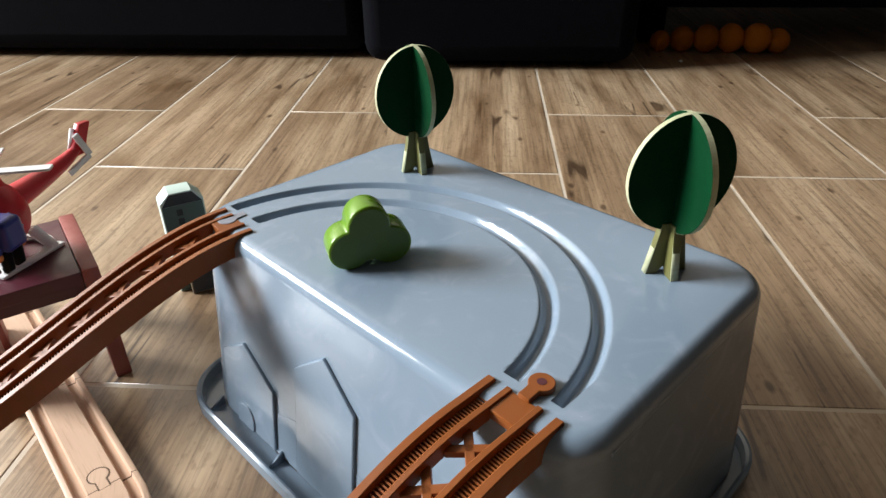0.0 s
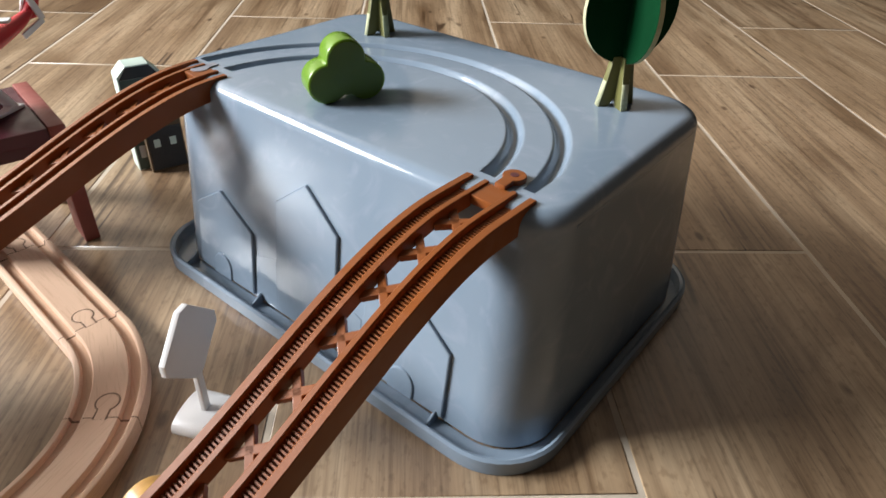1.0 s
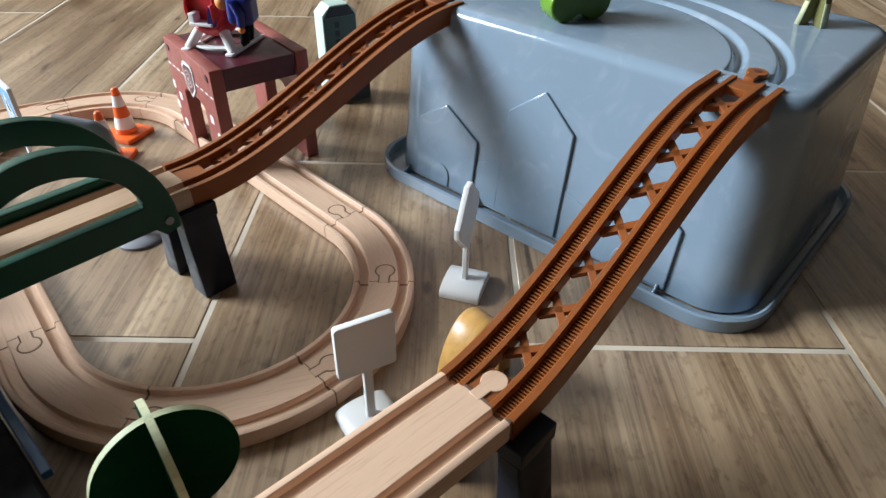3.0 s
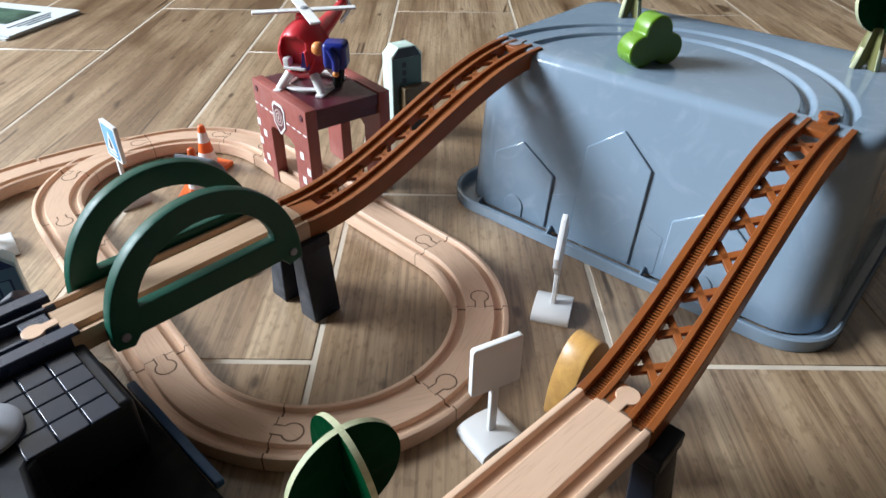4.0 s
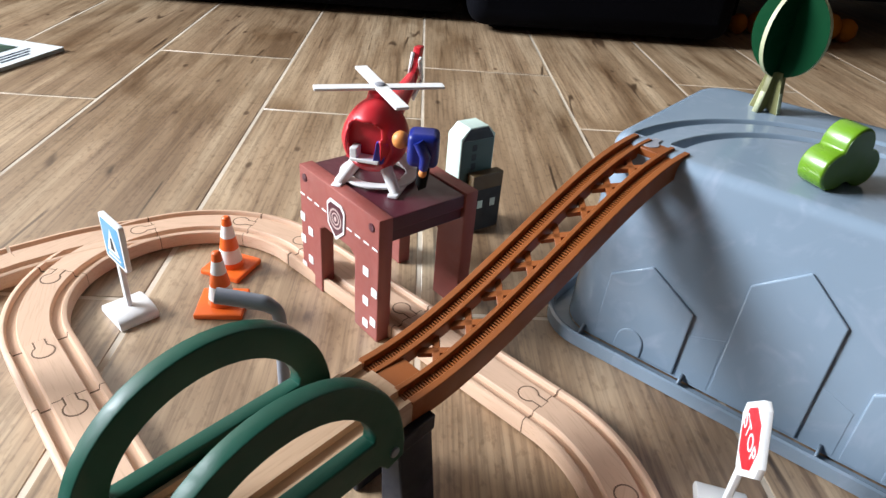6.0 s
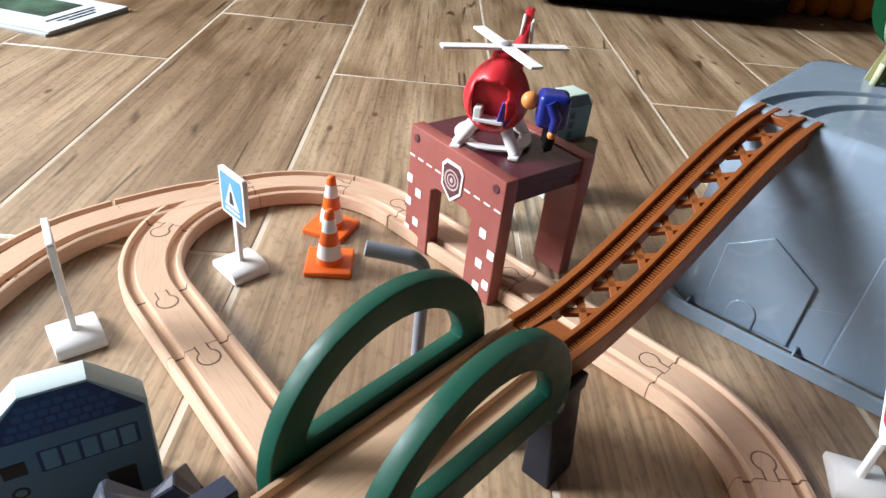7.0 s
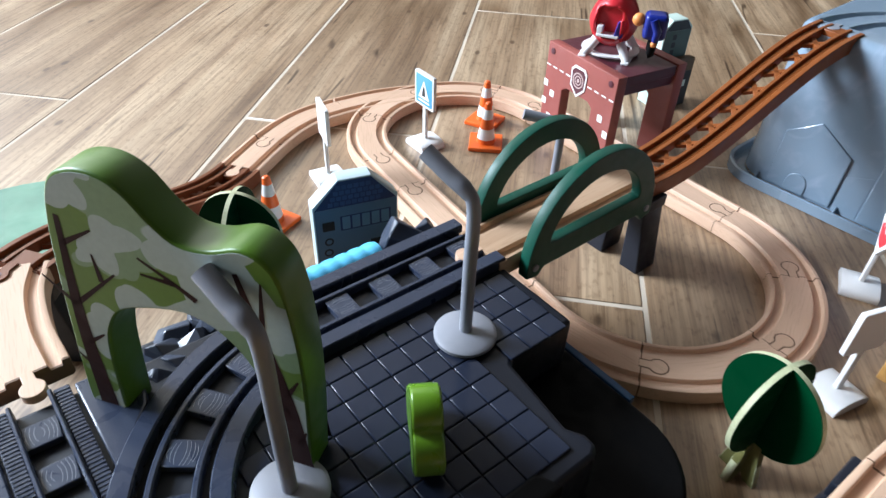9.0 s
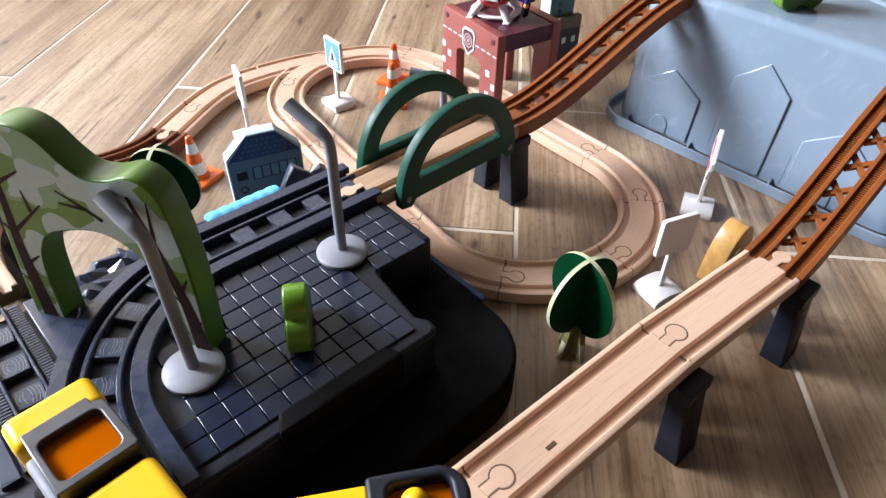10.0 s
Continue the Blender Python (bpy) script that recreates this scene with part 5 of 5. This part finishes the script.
# blue pipe and rocks along the back of the rails
pipe = [(0.54 + 0.02 * i, -0.42, 0.575) for i in range(31)]
part("water_pipe", tube(pipe, [0.114 + 0.008 * abs(math.sin(math.pi * i / 5)) ** 0.4 for i in range(31)], 16), M_SKY_PL, station_base, "light blue ribbed plastic water")
rng = random.Random(5)
for a, b, s, z in ((0.17, -0.40, 0.15, 0.68), (0.34, -0.40, 0.18, 0.73), (0.46, -0.38, 0.11, 0.66), (1.26, -0.36, 0.11, 0.68), (1.38, -0.42, 0.12, 0.64), (1.52, -0.36, 0.11, 0.68), (1.58, -0.48, 0.12, 0.62),
                   (1.69, -0.36, 0.12, 0.70), (1.74, -0.50, 0.12, 0.64), (1.84, -0.31, 0.11, 0.70), (1.90, -0.46, 0.13, 0.66), (2.02, -0.36, 0.13, 0.70), (1.98, -0.21, 0.10, 0.72), (2.08, -0.17, 0.10, 0.72), (2.14, -0.28, 0.12, 0.70), (2.16, -0.44, 0.10, 0.66),
                   (2.97, 0.60, 0.13, 0.70), (3.0, 0.78, 0.14, 0.66), (2.93, 0.98, 0.12, 0.70), (3.0, 0.36, 0.12, 0.66), (2.98, 1.2, 0.13, 0.66), (2.93, 0.20, 0.10, 0.68)):
    bm = bmesh.new()
    for i in range(13):
        v = Vector((rng.gauss(0, 1), rng.gauss(0, 1), rng.gauss(0, 1))).normalized() * s
        bm.verts.new((v.x * 1.05, v.y, v.z * 0.9))
    hull = bmesh.ops.convex_hull(bm, input=bm.verts)
    bmesh.ops.delete(bm, geom=list({g for g in hull["geom_interior"] if isinstance(g, bmesh.types.BMVert)}), context="VERTS")
    bmesh.ops.dissolve_limit(bm, angle_limit=radians(24), verts=bm.verts, edges=bm.edges)
    bevelled(bm, 0.006, 1, 20)
    bmesh.ops.translate(bm, vec=(a, b, z - 0.07), verts=bm.verts)
    part("rock", bm, M_ROCK, station_base, smooth=False)
part("rock_bank", slab([(0.05, -0.52), (2.3, -0.52), (2.3, -0.27), (0.05, -0.27)], 0.05, 0.62, 0.04), M_CHAR, station_base)

# ---- yellow crane train ----
train = thing("crane_train", -4.644, -1.172, PZ + 0.06, -38, "yellow toy crane train with amber roof window on the rails", "toy train")
part("chassis", box(1.16, 0.30, 0.12, (0.58, 0, 0.06), 0.02), M_TRAIN_GREY, train)
part("body", box(1.02, 0.36, 0.22, (0.64, 0.018, 0.14), 0.05, seg=4), M_YELLOW, train)
part("cab_end", box(0.205, 0.385, 0.36, (0.1175, 0.018, 0.178), 0.045, seg=5), M_YELLOW, train)
part("hood", box(0.46, 0.39, 0.135, (0.795, 0.025, 0.37), 0.045, seg=4), M_YELLOW, train)
part("window_frame", slab([(0.155, -0.120), (0.155, 0.150), (0.195, 0.155), (0.215, 0.200), (0.515, 0.207), (0.530, 0.195), (0.530, -0.120), (0.520, -0.130), (0.165, -0.130)], 0.28, 0.541, 0.008, holes=[round_rect(0.240, 0.485, -0.097, 0.162, 0.035, 4)]), M_TRAIN_GREY, train)
# pale grey here paints the glare on the grey cab's window side
part("side_panel", box(0.28, 0.05, 0.22, (0.39, -0.14, 0.28), 0.022, seg=3), M_LAMPBASE, train, "sloping grey side panel, coloured pale for the glare on it")
# black filler that gives the shade between window frame and hood
part("hood_gap", box(0.03, 0.34, 0.20, (0.545, 0.02, 0.27), 0.006), M_BLACK, train)
part("roof_window", slab(round_rect(0.235, 0.49, -0.102, 0.167, 0.035, 4), 0.40, 0.500, 0.004), M_AMBER, train, "amber plastic window")
for x in (0.2, 0.5, 0.8, 1.02):
    for sg in (-1, 1):
        w = lathe([(0.09, 0), (0.10, 0.01), (0.10, 0.04), (0.085, 0.05)], 20)
        bmesh.ops.transform(w, matrix=pose(x, sg * 0.16, 0.10, 90 * -sg, 0, 0), verts=w.verts)
        part("wheel", w, M_BLACK, train)
part("boom_pivot", lathe([(0.11, 0), (0.11, 0.09), (0.08, 0.10)], 24, (0.93, 0.08, 0.36)), M_TRAIN_GREY, train)
# the boom is swung out over the platform's edge
BOOM = pose(1.42, 0.67, 0.42, 0, 0, 55)


def on_boom(bm):
    bmesh.ops.transform(bm, matrix=BOOM, verts=bm.verts)
    return bm


part("boom", on_boom(box(0.95, 0.20, 0.12, (-0.475, 0, 0), 0.018, seg=3)), M_YELLOW, train, "yellow crane boom")
head_out = [(-0.01, -0.125), (0.26, -0.125)] + [(0.26 + 0.13 * math.cos(radians(a)), 0.13 * math.sin(radians(a))) for a in range(-80, 81, 16)] + [(0.26, 0.125), (-0.01, 0.125)]
boom_head = part("boom_head", on_boom(slab(head_out, -0.02, 0.135, 0.02, holes=[round_rect(0.07, 0.32, -0.075, 0.075, 0.04, 4)], seg=3)), M_CHAR, train)
part("pulley_seat", on_boom(box(0.28, 0.17, 0.05, (0.195, 0, 0.02), 0.008)), M_AMBER, boom_head)
knob = bmesh.new()
bmesh.ops.create_uvsphere(knob, u_segments=18, v_segments=12, radius=0.055)
bmesh.ops.translate(knob, vec=(0.17, 0.0, 0.10), verts=knob.verts)
part("pulley_knob", on_boom(knob), M_YELLOW, boom_head)

# ---- half-round wooden block behind the ramp ----
arc_pts = oval(0.235, 0.50, 22, 0, 0, 0, 180)
arc_in = oval(0.12, 0.31, 16, 0, 0, 180, 0)
solid("arch_block", slab(arc_pts + arc_in, -0.085, 0.085, 0.014, matrix=UPRIGHT), M_BEECH_Y, -0.81, 1.46, 0, 46, "varnished half-round wooden arch block on the floor beside the ramp", "toy block")

# ---- pieces of the paving and of the floor, last ----
tile_me = None
TS = 0.146
for i in range(17):
    for j in range(10):
        a, b = 0.10 + TS * (i + 0.5), 0.30 + TS * (j + 0.5)
        inside = (a < 0.5 and b < 0.82) or (a >= 0.62 and a < 2.0 and b < 1.46)
        if a > 0.5 and a < 0.70 and b > 0.86:
            inside = False
        if a > 1.25 and math.hypot(a - CC.x, b - CC.y) > 0.78:
            inside = b > CC.y and a - CC.x < 0.78 and b < 1.46
        if not inside:
            continue
        if tile_me is None:
            first = part("paving_tile", box(TS - 0.003, TS - 0.003, 0.016, (0, 0, -0.002), 0.008, seg=3), M_PAVE, station_base)
            tile_me = first.data
            ob = first
        else:
            ob = new("paving_tile", tile_me)
            ob.parent = station_base
        ob.location = (a * U, b * U, PZ * U)

PLANK_W, PLANK_L, GROUT = 2.0, 6.22, 0.026
plank = box(PLANK_W - GROUT, PLANK_L - GROUT, 0.09, (0, 0, -0.09), 0.012, seg=1)
plank_ob = part("floor_tile", plank, M_TILE, floor)
plank_me = plank_ob.data
count = 0
for c in range(-24, 20):
    x = -3.5 + PLANK_W * c
    y_first = 1.745 if c % 2 == 0 else 3.96
    for r in range(-4, 5):
        lo, hi = y_first + PLANK_L * r, y_first + PLANK_L * (r + 1)
        lo, hi = max(lo, ROOM_Y0), min(hi, ROOM_Y1)
        if hi - lo < 0.3 or not ROOM_X0 - 0.4 < x < ROOM_X1 + 0.4:
            continue
        ob = plank_ob if count == 0 else new("floor_tile", plank_me)
        ob.parent = floor
        ob.location = (x * U, (lo + hi) / 2 * U, 0)
        ob.scale = (1, (hi - lo - GROUT) / (PLANK_L - GROUT), 1)
        count += 1
